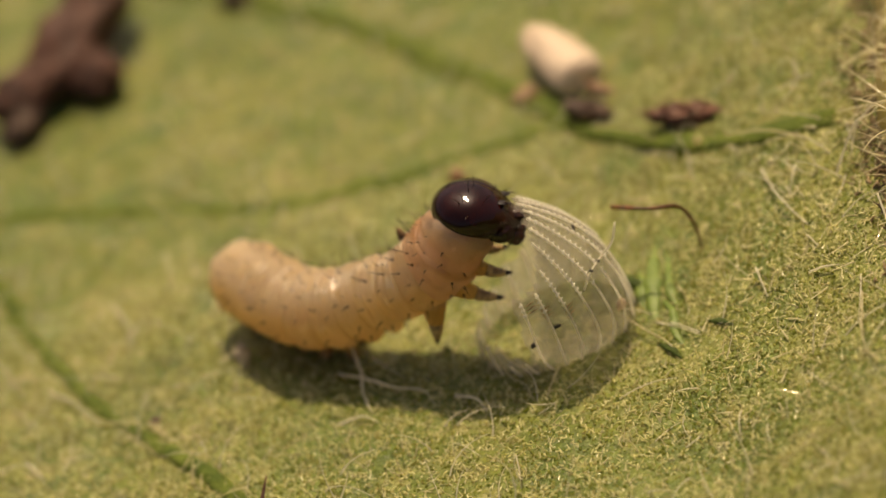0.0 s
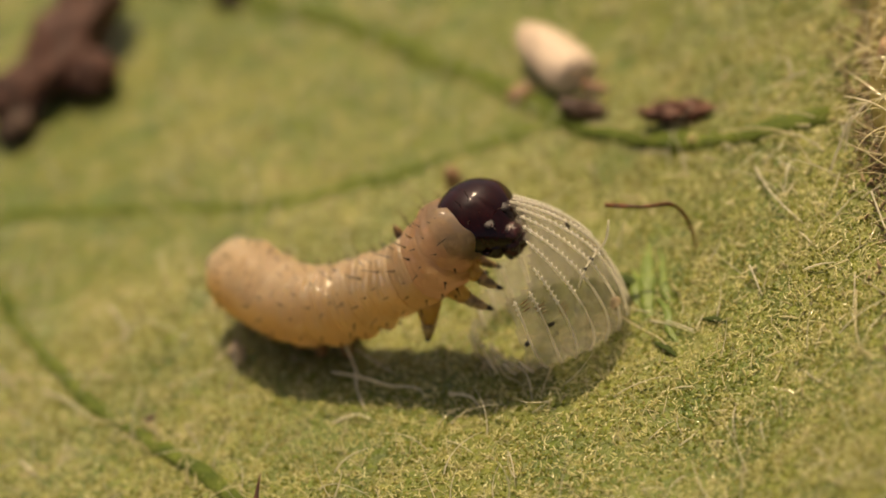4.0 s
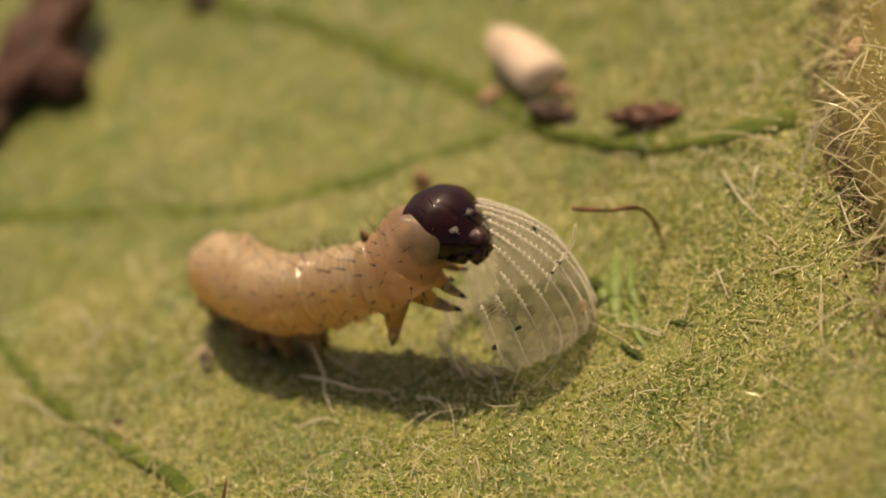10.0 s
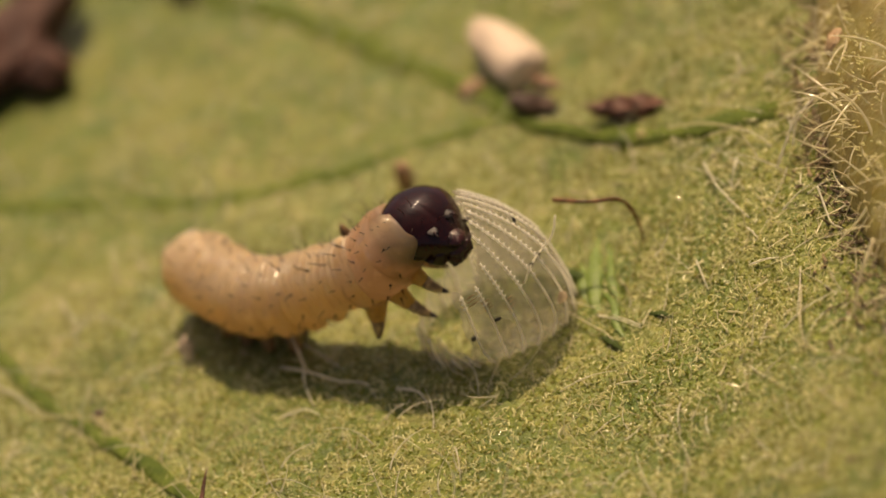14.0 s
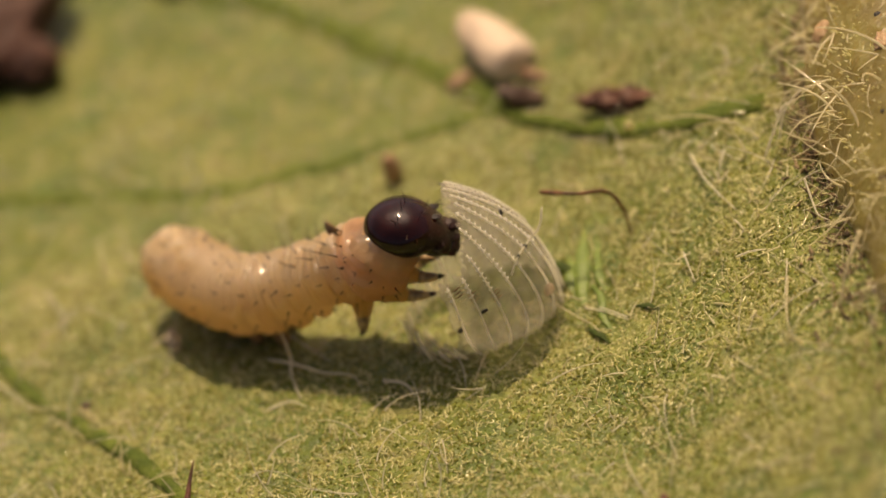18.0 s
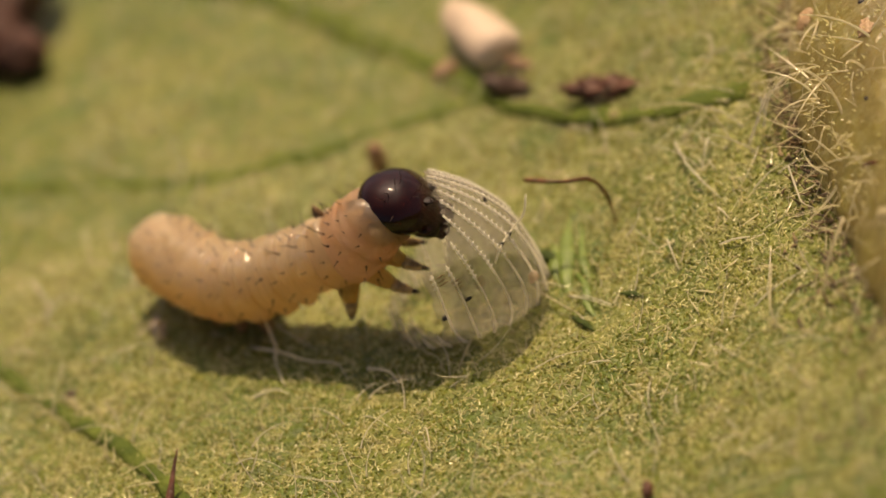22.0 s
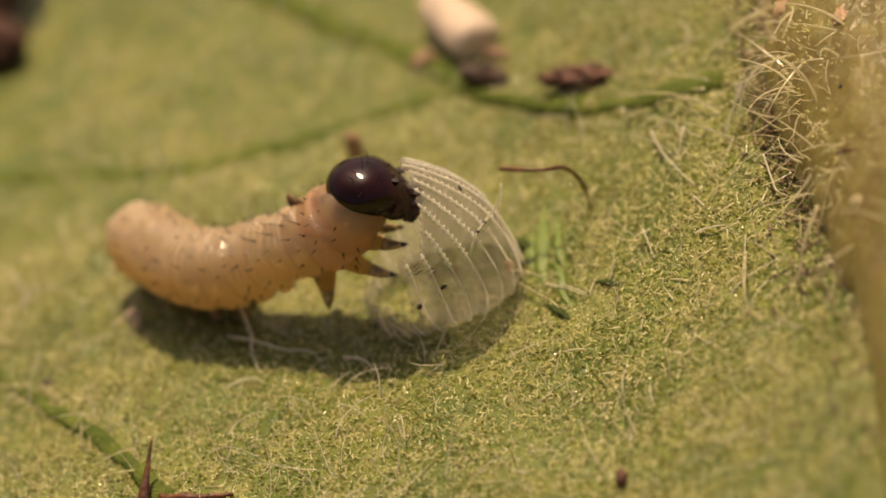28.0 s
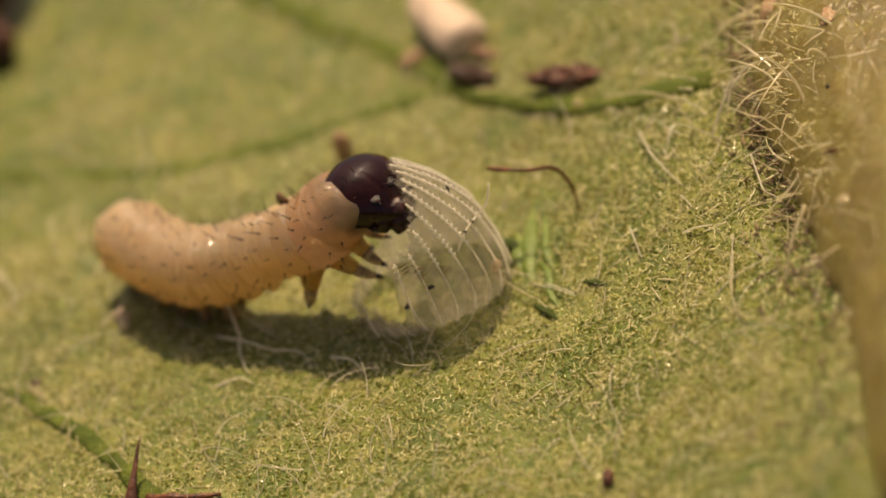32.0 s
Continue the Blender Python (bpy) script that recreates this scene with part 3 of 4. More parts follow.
def bristle_mesh(name, points, radii):
    bm = tube(points, radii, 6)
    bmesh.ops.scale(bm, vec=(MM,) * 3, verts=bm.verts)
    me = bpy.data.meshes.new(name)
    bm.to_mesh(me)
    bm.free()
    return me


BRISTLE_MESH = bristle_mesh("bristle", [(0, 0, -0.008), (0, 0, 0.005), (0.002, 0, 0.010), (0.010, 0, 0.045), (0.026, 0, 0.078)], [0.012, 0.010, 0.005, 0.0036, 0.001])
HAIR_MESH = bristle_mesh("bristle_hair", [(0, 0, -0.005), (0.006, 0, 0.05), (0.02, 0, 0.10)], [0.0035, 0.003, 0.001])
segments = []


def build_segment(i):
    s0, s1 = CUTS[i], CUTS[i + 1]
    bm = bmesh.new()
    rows, sides, rings = 26, 48, []
    heights = {}
    over = 0.005
    for j in range(rows + 1):
        u = j / rows
        s = s0 - over + (s1 - s0 + 2 * over) * u
        p, d, top, side = spine_at(s)
        if s < 0 or s > 1:
            p = p + d * (s if s < 0 else s - 1) * 3.3
        groove = 1 - (0.30 if i < 10 else 0.08 if i < 11 else 0.025) * (2 * abs(u - 0.5)) ** 5 
        if i == 12:
            groove += 0.02 * math.exp(-((u - 0.72) / 0.12) ** 2) - 0.02 * math.exp(-((u - 0.45) / 0.1) ** 2)
        if i == 0 and u < 0.5:
            groove *= max(0.02, (1 - (1 - 2 * u) ** 2.4)) ** 0.5
        ring = []
        for k in range(sides):
            a = 2 * math.pi * k / sides
            c, n = math.cos(a), math.sin(a)
            w = girth(s) * (groove if n > 0 else 1 + (groove - 1) * 1.5)
            fold = 1 + 0.030 * math.cos(a * 7 + i) * (1 - (2 * u - 1) ** 2)
            # four narrow wet rings over the back, fading down the flanks
            ringed = math.cos(u * 2 * math.pi * 4 + 0.5 * noise.noise(Vector((a * 1.5, i * 3.1, 2))))
            fold -= (0.032 if i < 10 else 0.010) * ringed * (0.25 + 0.75 * rising((n + 0.3) / 0.9))
            # a swollen pad on each side of the belly
            pad = math.exp(-((u - 0.5) / 0.26) ** 2) * (math.exp(-((a - 5.0) / 0.42) ** 2) + math.exp(-((a - 4.2) / 0.42) ** 2))
            fold += (0.15 if 1 < i < 9 else 0.05) * pad
            q = p + (side * c * 0.97 + top * n * (1.0 if n > 0 else 0.94 - 0.26 * rising((s - 0.60) / 0.2))) * w * fold
            q += (q - p) * (0.05 * noise.noise(q * 6) + 0.032 * noise.noise(q * 14) + (0.10 * noise.noise(q * 3.3) + 0.035 * noise.noise(q * 10) if i > 9 else 0))
            if i == 12:
                lip = 0.76 * math.tanh(max(0.0, 0.12 + 0.85 * c - 0.20 * n) / 0.76 * 1.12) * rising(1.25 * u - 0.25)
                q += d * (0.24 + 0.05 * noise.noise(Vector((a * 1.3, 4, 1)))) * lip + (q - p) * (0.10 * lip - (0.15 - 0.10 * min(1.0, lip) * rising((n + 0.5) / 0.7)) * max(0.0, 4 * u - 3) ** 2.2)
            ring.append(bm.verts.new(q - BASE))
            heights[ring[-1]] = 0.5 + 0.5 * n
        rings.append(ring)
    if i == 12:
        # the neck's rim is a thick fold, turned in and back round the head
        for pull, back in ((0.96, -0.012), (0.90, 0.0), (0.86, 0.06), (0.86, 0.15), (0.86, 0.26)):
            inner = []
            for v in ring:
                inner.append(bm.verts.new(p - BASE + (v.co + BASE - p) * pull - d * back))
                heights[inner[-1]] = heights[v]
            rings.append(inner)
    for a, b in zip(rings, rings[1:]):
        for k in range(sides):
            bm.faces.new((a[k], a[(k + 1) % sides], b[(k + 1) % sides], b[k]))
    bm.faces.new(rings[0][::-1])
    if i < 12:
        bm.faces.new(rings[-1])
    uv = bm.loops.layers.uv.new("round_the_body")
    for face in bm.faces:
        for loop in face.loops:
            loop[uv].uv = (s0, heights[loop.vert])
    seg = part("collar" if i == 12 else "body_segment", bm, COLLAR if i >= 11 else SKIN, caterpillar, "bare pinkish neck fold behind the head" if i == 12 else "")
    rng = random.Random(40 + i)
    for u in (0.35, 0.72):
        for a in (-0.35, 0.25, 0.75, 1.2, 1.65, 2.1, 2.6, 3.3, -0.75):
            a += rng.uniform(-0.12, 0.12) + (0.16 if u > 0.5 else 0)
            s = s0 + (s1 - s0) * (u + rng.uniform(-0.08, 0.08))
            if i == 12 and (u > 0.5 and a < 0.2 or not -0.3 < a < 2.7) or rng.random() < 0.12:
                continue
            p, d, top, side = spine_at(s)
            out = side * math.cos(a) + top * math.sin(a)
            q = p + out * (girth(s) * 0.985) - BASE
            way = (out + d * 0.25 - d * rng.uniform(0, 0.5)).normalized()
            m = Matrix.Translation(q * MM) @ way.to_track_quat("Z", "X").to_matrix().to_4x4() @ Matrix.Rotation(rng.uniform(0, 6), 4, "Z") @ Matrix.Scale(rng.uniform(0.65, 1.05) * (0.9 if 1.0 < a < 2.2 else 1.0), 4)
            placed("bristle", BRISTLE_MESH, BRISTLE, seg, at=m)
            if i > 6 and 0.9 < a < 2.6 and rng.random() < 0.8:
                placed("bristle", HAIR_MESH, BRISTLE, seg, at=m @ Matrix.Rotation(rng.uniform(-0.3, 0.3), 4, "X") @ Matrix.Diagonal((1.1, 1.1, 2.0, 1)))
    return seg


for index in range(13):
    segments.append(build_segment(index))


def build_wart(s, a, size, owner):
    p, d, top, side = spine_at(s)
    out = side * math.cos(a) + top * math.sin(a)
    q = p + out * girth(s) * 0.93 - BASE
    bm = tube([q, q + out * size * 0.6, q + out * size * 1.1 + d * size * 0.15, q + out * size * 1.5 + d * size * 0.3], [size * 0.55, size * 0.48, size * 0.34, size * 0.06], 9)
    part("wart", bm, WART, owner, "pointed brown wart")


build_wart(0.825, 1.75, 0.082, segments[10])
build_wart(0.825, 2.75, 0.055, segments[10])
build_wart(0.95, 2.6, 0.04, segments[12])
build_wart(0.80, 3.3, 0.04, segments[10])


def build_proleg(s, sign):
    p, d, top, side = spine_at(s)
    root = p - top * girth(s) * 0.70 + side * (sign * 0.10 - 0.10)
    foot = Vector((root.x + side.x * sign * 0.01, root.y + side.y * sign * 0.01, leaf_z(root.x, root.y) + 0.01))
    pts = [root.lerp(foot, k / 8) - BASE for k in range(9)]
    part("proleg", tube(pts, [0.11, 0.10, 0.085, 0.07, 0.060, 0.056, 0.058, 0.052, 0.03], 14), PROLEG_SHADE, caterpillar, "short proleg, coloured dark for the shade under the belly")


for share in (0.05, 0.25, 0.325, 0.40, 0.475):
    for sign in (-1, 1):
        build_proleg(share, sign)


def build_leg(root, tip, thick=0.068):
    """A jointed true leg, its own space at the root."""
    a, c = Vector(root), Vector(tip)
    d = c - a
    bow = Vector((0, 0, -0.10)) * d.length
    pts = [d * (k / 12) + bow * math.sin(math.pi * k / 12) for k in range(13)]
    where = Matrix.Translation((a - BASE) * MM)
    leg = part("leg", tube(pts[:6], [thick * 1.6, thick * 1.5, thick * 1.3, thick * 1.15, thick * 1.05, thick * 0.85], 12), SKIN, caterpillar, at=where)
    part("shin", tube(pts[5:11], [thick * 0.80, thick * 0.84, thick * 0.68, thick * 0.66, thick * 0.5, thick * 0.36], 12), LEG, leg, "brown mottled shin")
    part("claw", tube(pts[10:], [thick * 0.38, thick * 0.26, thick * 0.03], 10), CLAW, leg, "black pointed claw")
    return leg


legs = [build_leg((-0.53, 0.0, 1.00), (-0.19, -0.12, 0.82), 0.063), build_leg((-0.50, 0.28, 0.96), (-0.15, 0.20, 0.81), 0.056),
        build_leg((-0.68, 0.0, 0.84), (-0.31, -0.14, 0.64), 0.064), build_leg((-0.60, 0.36, 0.77), (-0.29, 0.26, 0.66), 0.062),
        build_leg((-0.87, 0.02, 0.72), (-0.97, -0.02, 0.34), 0.074), build_leg((-0.86, 0.46, 0.62), (-0.88, 0.46, 0.28))]


FACE = (0.055, 0.0, -0.012)


def build_head():
    """The head in its own space: the mouth along +x, the face along +z."""
    skull = bmesh.new()
    bmesh.ops.create_icosphere(skull, subdivisions=5, radius=1.0)
    for v in skull.verts:
        x, y, z = v.co
        taper = 1 - 0.42 * max(0.0, x + 0.05) ** 1.5
        v.co = Vector((x * (0.345 if x < 0 else 0.41), y * 0.35 * taper, z * (0.245 if z > 0 else 0.21) * taper - 0.07 * max(0.0, x) ** 2))
        v.co.z -= 0.008 * math.exp(-(y / 0.03) ** 2) * max(0.0, z)
        v.co += v.co * 0.012 * noise.noise(v.co * 9)
    top = part("head", skull, HEAD, caterpillar, "glossy blackish-maroon head capsule")

    def bit(name, bm, material, label="", at=(0, 0, 0)):
        bmesh.ops.translate(bm, vec=Vector(at) + Vector(FACE), verts=bm.verts)
        return part(name, bm, material, top, label)
    for sign in (-1, 1):
        bit("jaw", lump(0.085, 0.065, 0.085, 0.15, 3, sign, 3), MOUTH, "dark red toothed jaw", (0.285, 0.060 * sign, -0.115))
        bit("socket", lump(0.054, 0.046, 0.012, 0.2, 3, sign + 6, 3), SOCKET, "pale grey antenna socket", (0.148, 0.100 * sign, 0.156))
        feeler = [(0.175, 0.105 * sign, 0.160), (0.20, 0.12 * sign, 0.168), (0.225, 0.125 * sign, 0.165), (0.245, 0.13 * sign, 0.16)]
        bit("antenna", tube(feeler, [0.009, 0.007, 0.005, 0.002], 10), MOUTH, "short grey antenna")
        bit("cheek", lump(0.13, 0.075, 0.095, 0.08, 2, 4 + sign, 3), HEAD, "", (0.16, 0.150 * sign, -0.070))
        bit("feeler_palp", tube([(0.27, 0.09 * sign, -0.15), (0.31, 0.10 * sign, -0.17), (0.33, 0.10 * sign, -0.18)], [0.026, 0.02, 0.006], 8), MOUTH)
        for k in range(5):
            a = 0.5 + k * 0.6
            eye = bmesh.new()
            bmesh.ops.create_icosphere(eye, subdivisions=2, radius=0.021)
            bit("eyelet", eye, HEAD, "", (0.15 + 0.07 * math.cos(a), (0.243 - 0.008 * k) * sign, 0.0 - 0.07 * math.sin(a)))
    bit("face_plate", lump(0.10, 0.085, 0.05, 0.12, 3, 3, 3), MOUTH, "dull brownish face plate", (0.275, 0, 0.045))
    bit("upper_lip", lump(0.062, 0.125, 0.045, 0.30, 5, 9, 3), MOUTH, "reddish brown upper lip", (0.315, 0, -0.045))
    bit("lower_lip", lump(0.065, 0.07, 0.05, 0.15, 3, 12, 3), MOUTH, "", (0.285, 0, -0.165))
    rng = random.Random(3)
    for k in range(8):
        a, c = rng.uniform(-0.4, 0.9), rng.uniform(0.3, 2.8)
        q = Vector((math.sin(a) * 0.325, math.cos(a) * math.cos(c) * 0.36, math.cos(a) * math.sin(c) * 0.25))
        placed("bristle", HAIR_MESH, BRISTLE, top, at=Matrix.Translation(q * MM) @ q.to_track_quat("Z", "X").to_matrix().to_4x4() @ Matrix.Rotation(rng.uniform(0, 6), 4, "Z"))
    return top


head = build_head()


# ---- crumbs, husks and single hairs on the leaf ----
def thing(name, bm, material, where, label, category):
    return tagged(part(name, bm, material, at=where), label, category)


def rest(x, y, up, rx=0, ry=0, rz=0):
    return mm_at(x, y, leaf_z(x, y) + up, rx, ry, rz)


def build_seed():
    bm = bmesh.new()
    bmesh.ops.create_icosphere(bm, subdivisions=4, radius=1.0)
    for v in bm.verts:
        x, y, z = v.co
        square = (x ** 6 + (y * y + z * z) ** 3) ** (1 / 6) if x > 0 else 1.0
        v.co = Vector((x * 0.50 / square, y * 0.22 * (1 + 0.15 * x) / square, z * 0.20 / square)) * (1 + 0.07 * noise.noise(v.co * 2))
    return thing("husk", bm, CREAM, rest(0.85, 3.56, 0.16, 0, 4, -72), "pale cream empty husk lying on the leaf", "husk")


build_seed()
thing("dark_crumb", lump(0.24, 0.095, 0.09, 0.3, 1.9, 2, 4), DARK_HUSK, rest(0.92, 2.63, 0.10, 0, 0, -42), "dark brown narrow crumb beside the cream husk", "crumb")
thing("brown_crumb", lump(0.32, 0.10, 0.075, 0.7, 3.4, 5, 4), BROWN, rest(1.66, 1.74, 0.07, 0, 0, -30), "reddish brown lumpy crumb on a vein", "crumb")
thing("rusty_crumb", lump(0.13, 0.09, 0.06, 0.4, 2, 3), RUSTY, rest(0.48, 3.35, 0.04, 0, 0, 30), "small dull rusty crumb beside the cream husk", "crumb")
thing("rusty_crumb", lump(0.16, 0.05, 0.05, 0.4, 2, 6), RUSTY, rest(1.09, 2.90, 0.04, 0, 0, -50), "small dull rusty crumb beside the cream husk", "crumb")
thing("rusty_crumb", lump(0.075, 0.075, 0.17, 0.3, 2, 8), RUSTY, rest(-0.33, 2.33, 0.12), "small upright rusty crumb on the leaf", "crumb")
thing("dark_crumb", lump(0.16, 0.12, 0.12, 0.3, 2, 9), DARK_HUSK, rest(-1.66, 6.60, 0.08), "dark brown crumb far back on the leaf", "crumb")
thing("brown_seed", lump(0.075, 0.045, 0.045, 0.15, 2, 4), BROWN, rest(0.75, -3.02, 0.04, 0, -30, 65), "tiny brown oval seed on the leaf", "seed")


thing("pale_crumb", lump(0.06, 0.045, 0.115, 0.6, 2.6, 14), CREAM, rest(-2.50, 1.02, 0.10, 0, 0, 35), "small pale cream crumb on the leaf", "crumb")
thing("dark_crumb", lump(0.05, 0.04, 0.03, 0.3, 2, 15), DARK_HUSK, rest(-3.35, 0.76, 0.02), "tiny dark brown crumb on the leaf", "crumb")


def build_fragment():
    root = tagged(new("dry_fragment"), "large dark reddish-brown dry flower fragment on the leaf", "plant fragment")
    root.matrix_basis = rest(-3.35, 6.10, 0.0)
    for x, y, z, rx, ry, rz, turn, seed, mat in ((0.42, 0.62, 0.42, 0.62, 0.30, 0.30, 62, 2, BLACKISH), (0.05, 0.16, 0.32, 0.52, 0.32, 0.31, 52, 5, BLACKISH),
                                                 (-0.46, -0.20, 0.24, 0.34, 0.28, 0.25, 20, 7, BLACKISH), (0.26, -0.28, 0.20, 0.26, 0.22, 0.22, -10, 9, BLACKISH), (-0.55, -0.50, 0.12, 0.20, 0.20, 0.13, 0, 11, DARK_HUSK)):
        part("scale", lump(rx, ry, rz, 0.28, 1.8, seed, 4), mat, root, at=mm_at(x, y, z, 8, -12, turn))


build_fragment()


def hair(points, thick, material=None, label="single pale glossy hair lying on the leaf", name="pale_hair", group="single pale hairs"):
    pts = curve_through([(x, y, z + leaf_z(x, y)) for x, y, z in points], 14)
    o = Vector((pts[0].x, pts[0].y, leaf_z(pts[0].x, pts[0].y)))
    radii = [thick * (1 - 0.55 * (k / 14) ** 2) * (1 + 0.35 * noise.noise(p * 9) + 0.2 * noise.noise(p * 23)) for k, p in enumerate(pts)]
    ob = thing(name, tube([p - o for p in pts], radii, 7), material or HAIR_WHITE, Matrix.Translation(o * MM), label, "hair")
    return tagged(ob, group=group)


hair([(0.73, 0.30, 0.75), (1.01, 0.16, 0.65), (1.23, 0.19, 0.50), (1.32, 0.21, 0.25), (1.32, 0.19, 0.00)], 0.019, FIBRE, "bent reddish-brown dry fibre rising from the leaf", "dry_fibre", "dry fibres")
hair([(-2.66, -1.25, 0.02), (-2.48, -1.37, 0.05), (-2.31, -1.45, 0.05), (-2.10, -1.48, 0.02)], 0.038, FIBRE, "short reddish-brown dry fibre on the leaf", "dry_fibre", "dry fibres")
hair([(1.62, -0.60, 0.12), (1.62, -0.75, 0.08), (1.62, -0.88, 0.02)], 0.009)
hair([(2.59, 1.46, 0.10), (2.59, 1.38, 0.06), (2.58, 1.30, 0.02)], 0.010)
hair([(2.55, 1.15, 0.10), (2.47, 1.13, 0.06), (2.37, 1.07, 0.02)], 0.007)
hair([(-1.80, 0.36, 0.10), (-1.59, 0.17, 0.10), (-1.39, -0.05, 0.09), (-1.18, -0.17, 0.06), (-1.14, -0.32, 0.00)], 0.012)
hair([(-1.63, 0.54, 0.25), (-1.61, 0.24, 0.14), (-1.65, 0.08, 0.08), (-1.64, -0.15, 0.00)], 0.013, HAIR_WHITE)
hair([(-1.56, 0.51, 0.12), (-1.42, 0.26, 0.10), (-1.30, 0.14, 0.00)], 0.006, HAIR_WHITE)
hair([(-0.96, -0.38, 0.08), (-0.81, -0.49, 0.07), (-0.76, -0.61, 0.00)], 0.012)
hair([(-2.57, 1.11, 0.15), (-2.52, 0.96, 0.10), (-2.44, 0.90, 0.00)], 0.010, HAIR)
hair([(-1.93, -0.11, 0.00), (-1.72, -0.19, 0.05), (-1.61, -0.30, 0.02)], 0.011)
hair([(-0.53, 0.04, 0.10), (-0.50, -0.37, 0.08), (-0.41, -0.50, 0.05), (-0.38, -0.70, 0.00)], 0.006, HAIR)
hair([(-4.17, 1.65, 0.00), (-3.98, 1.31, 0.06), (-3.79, 0.96, 0.02)], 0.012)
hair([(-3.45, 2.39, 0.10), (-3.35, 1.93, 0.10), (-3.44, 1.82, 0.00)], 0.011)
hair([(-2.90, 2.73, 0.20), (-2.92, 2.51, 0.12), (-2.97, 2.36, 0.00)], 0.014, HAIR)
hair([(-4.47, 0.79, 0.06), (-4.41, 0.65, 0.05), (-4.35, 0.51, 0.00)], 0.011)
hair([(0.50, -0.23, 0.12), (0.67, -0.52, 0.08), (0.76, -0.69, 0.06), (0.82, -0.90, 0.00)], 0.008, HAIR)
hair([(0.74, -0.35, 0.00), (0.87, -0.57, 0.05), (1.03, -0.80, 0.02)], 0.008)
hair([(1.99, 0.48, 0.05), (2.00, 0.07, 0.10), (2.06, -0.20, 0.08), (2.14, -0.42, 0.00)], 0.010)
hair([(2.24, 0.22, 0.08), (2.18, 0.10, 0.10), (2.09, 0.01, 0.00)], 0.010)
hair([(1.85, 1.06, 0.14), (2.15, 0.72, 0.15), (2.44, 0.40, 0.10)], 0.009, HAIR)
hair([(0.89, 2.38, 0.10), (1.15, 2.02, 0.12), (1.34, 1.69, 0.08)], 0.009, HAIR)
hair([(2.69, -0.74, 0.15), (2.67, -1.04, 0.14), (2.67, -1.15, 0.12), (2.74, -1.21, 0.05)], 0.010)
hair([(2.26, -1.63, 0.12), (2.12, -2.06, 0.10), (2.13, -2.29, 0.06), (2.36, -2.51, 0.00)], 0.009, HAIR)
hair([(1.98, -0.93, 0.02), (2.09, -1.02, 0.06), (2.21, -1.08, 0.04)], 0.009)
hair([(2.08, -0.60, 0.08), (2.10, -0.64, 0.06), (2.13, -0.71, 0.00)], 0.010)
hair([(2.86, -1.91, 0.30), (2.73, -2.02, 0.25), (2.63, -2.10, 0.18), (2.52, -2.17, 0.00)], 0.016, HAIR)
hair([(2.67, 0.00, 0.05), (2.77, 0.06, 0.20), (2.93, -0.02, 0.30), (3.01, -0.15, 0.35)], 0.009)
hair([(2.50, -0.09, 0.05), (2.71, -0.02, 0.25), (2.77, -0.04, 0.32), (2.85, -0.21, 0.40)], 0.010)


def build_spike():
    """A dry upright bud scale with a torn base."""
    bm = tube(curve_through([(0, 0, -0.02), (0.09, 0.12, 0.12), (0.18, 0.26, 0.24), (0.26, 0.36, 0.34)], 14), [0.060, 0.058, 0.055, 0.050, 0.042, 0.036, 0.030, 0.026, 0.022, 0.020, 0.018, 0.015, 0.012, 0.008, 0.003], 9, 0.6)
    return thing("bud_scale", bm, BROWN, rest(-2.82, -1.23, 0.0), "upright pointed reddish-brown dry bud scale", "bud scale")


build_spike()

# droplets, crumbs and flakes on the midrib, black crumbs on the egg
thing("sap_bead", lump(0.042, 0.042, 0.038, 0.03, 1, 1), AMBER, rest(1.64, 1.35, 0.06), "tiny clear bead of sap on a vein", "sap")
thing("sap_bead", lump(0.078, 0.078, 0.072, 0.03, 1, 2), AMBER, mm_at(3.103, -2.387, 1.215), "round amber bead of sap on the midrib", "sap")
thing("black_crumb", lump(0.022, 0.030, 0.02, 0.2, 2, 1, 2), FRASS, mm_at(3.364, -1.226, 1.455), "tiny black crumb on the midrib", "crumb")
thing("black_crumb", lump(0.035, 0.035, 0.03, 0.2, 2, 3, 2), FRASS, mm_at(3.669, -0.161, 1.585), "tiny black crumb on the midrib", "crumb")
thing("brown_splinter", tube([(-0.08, 0.02, 0), (0, 0.0, 0.01), (0.08, -0.03, 0)], [0.012, 0.016, 0.010], 7), FIBRE, mm_at(3.194, -1.849, 1.315), "short brown splinter on the midrib", "splinter")
thing("orange_flake", lump(0.10, 0.085, 0.018, 0.6, 2.5, 4), ORANGE, mm_at(3.25, 0.342, 1.255, 0, -48, 20), "dull orange papery flake on the midrib", "flake")
thing("orange_flake", lump(0.08, 0.06, 0.02, 0.6, 2.5, 7), ORANGE, mm_at(3.592, -0.502, 1.575, 0, -20, 60), "dull orange papery flake on the midrib", "flake")
for x, y, z, a, c, e, turn in ((-0.014, -0.690, 0.583, 0.030, 0.014, 0.018, 10), (-0.242, -0.646, 0.453, 0.026, 0.02, 0.024, 40), (0.375, -0.16, 1.05, 0.014, 0.016, 0.030, 0)):
    thing("black_crumb", lump(a, c, e, 0.25, 2, x, 2), FRASS, mm_at(x, y, z, 0, 0, turn), "tiny black crumb stuck to the egg shell", "crumb")


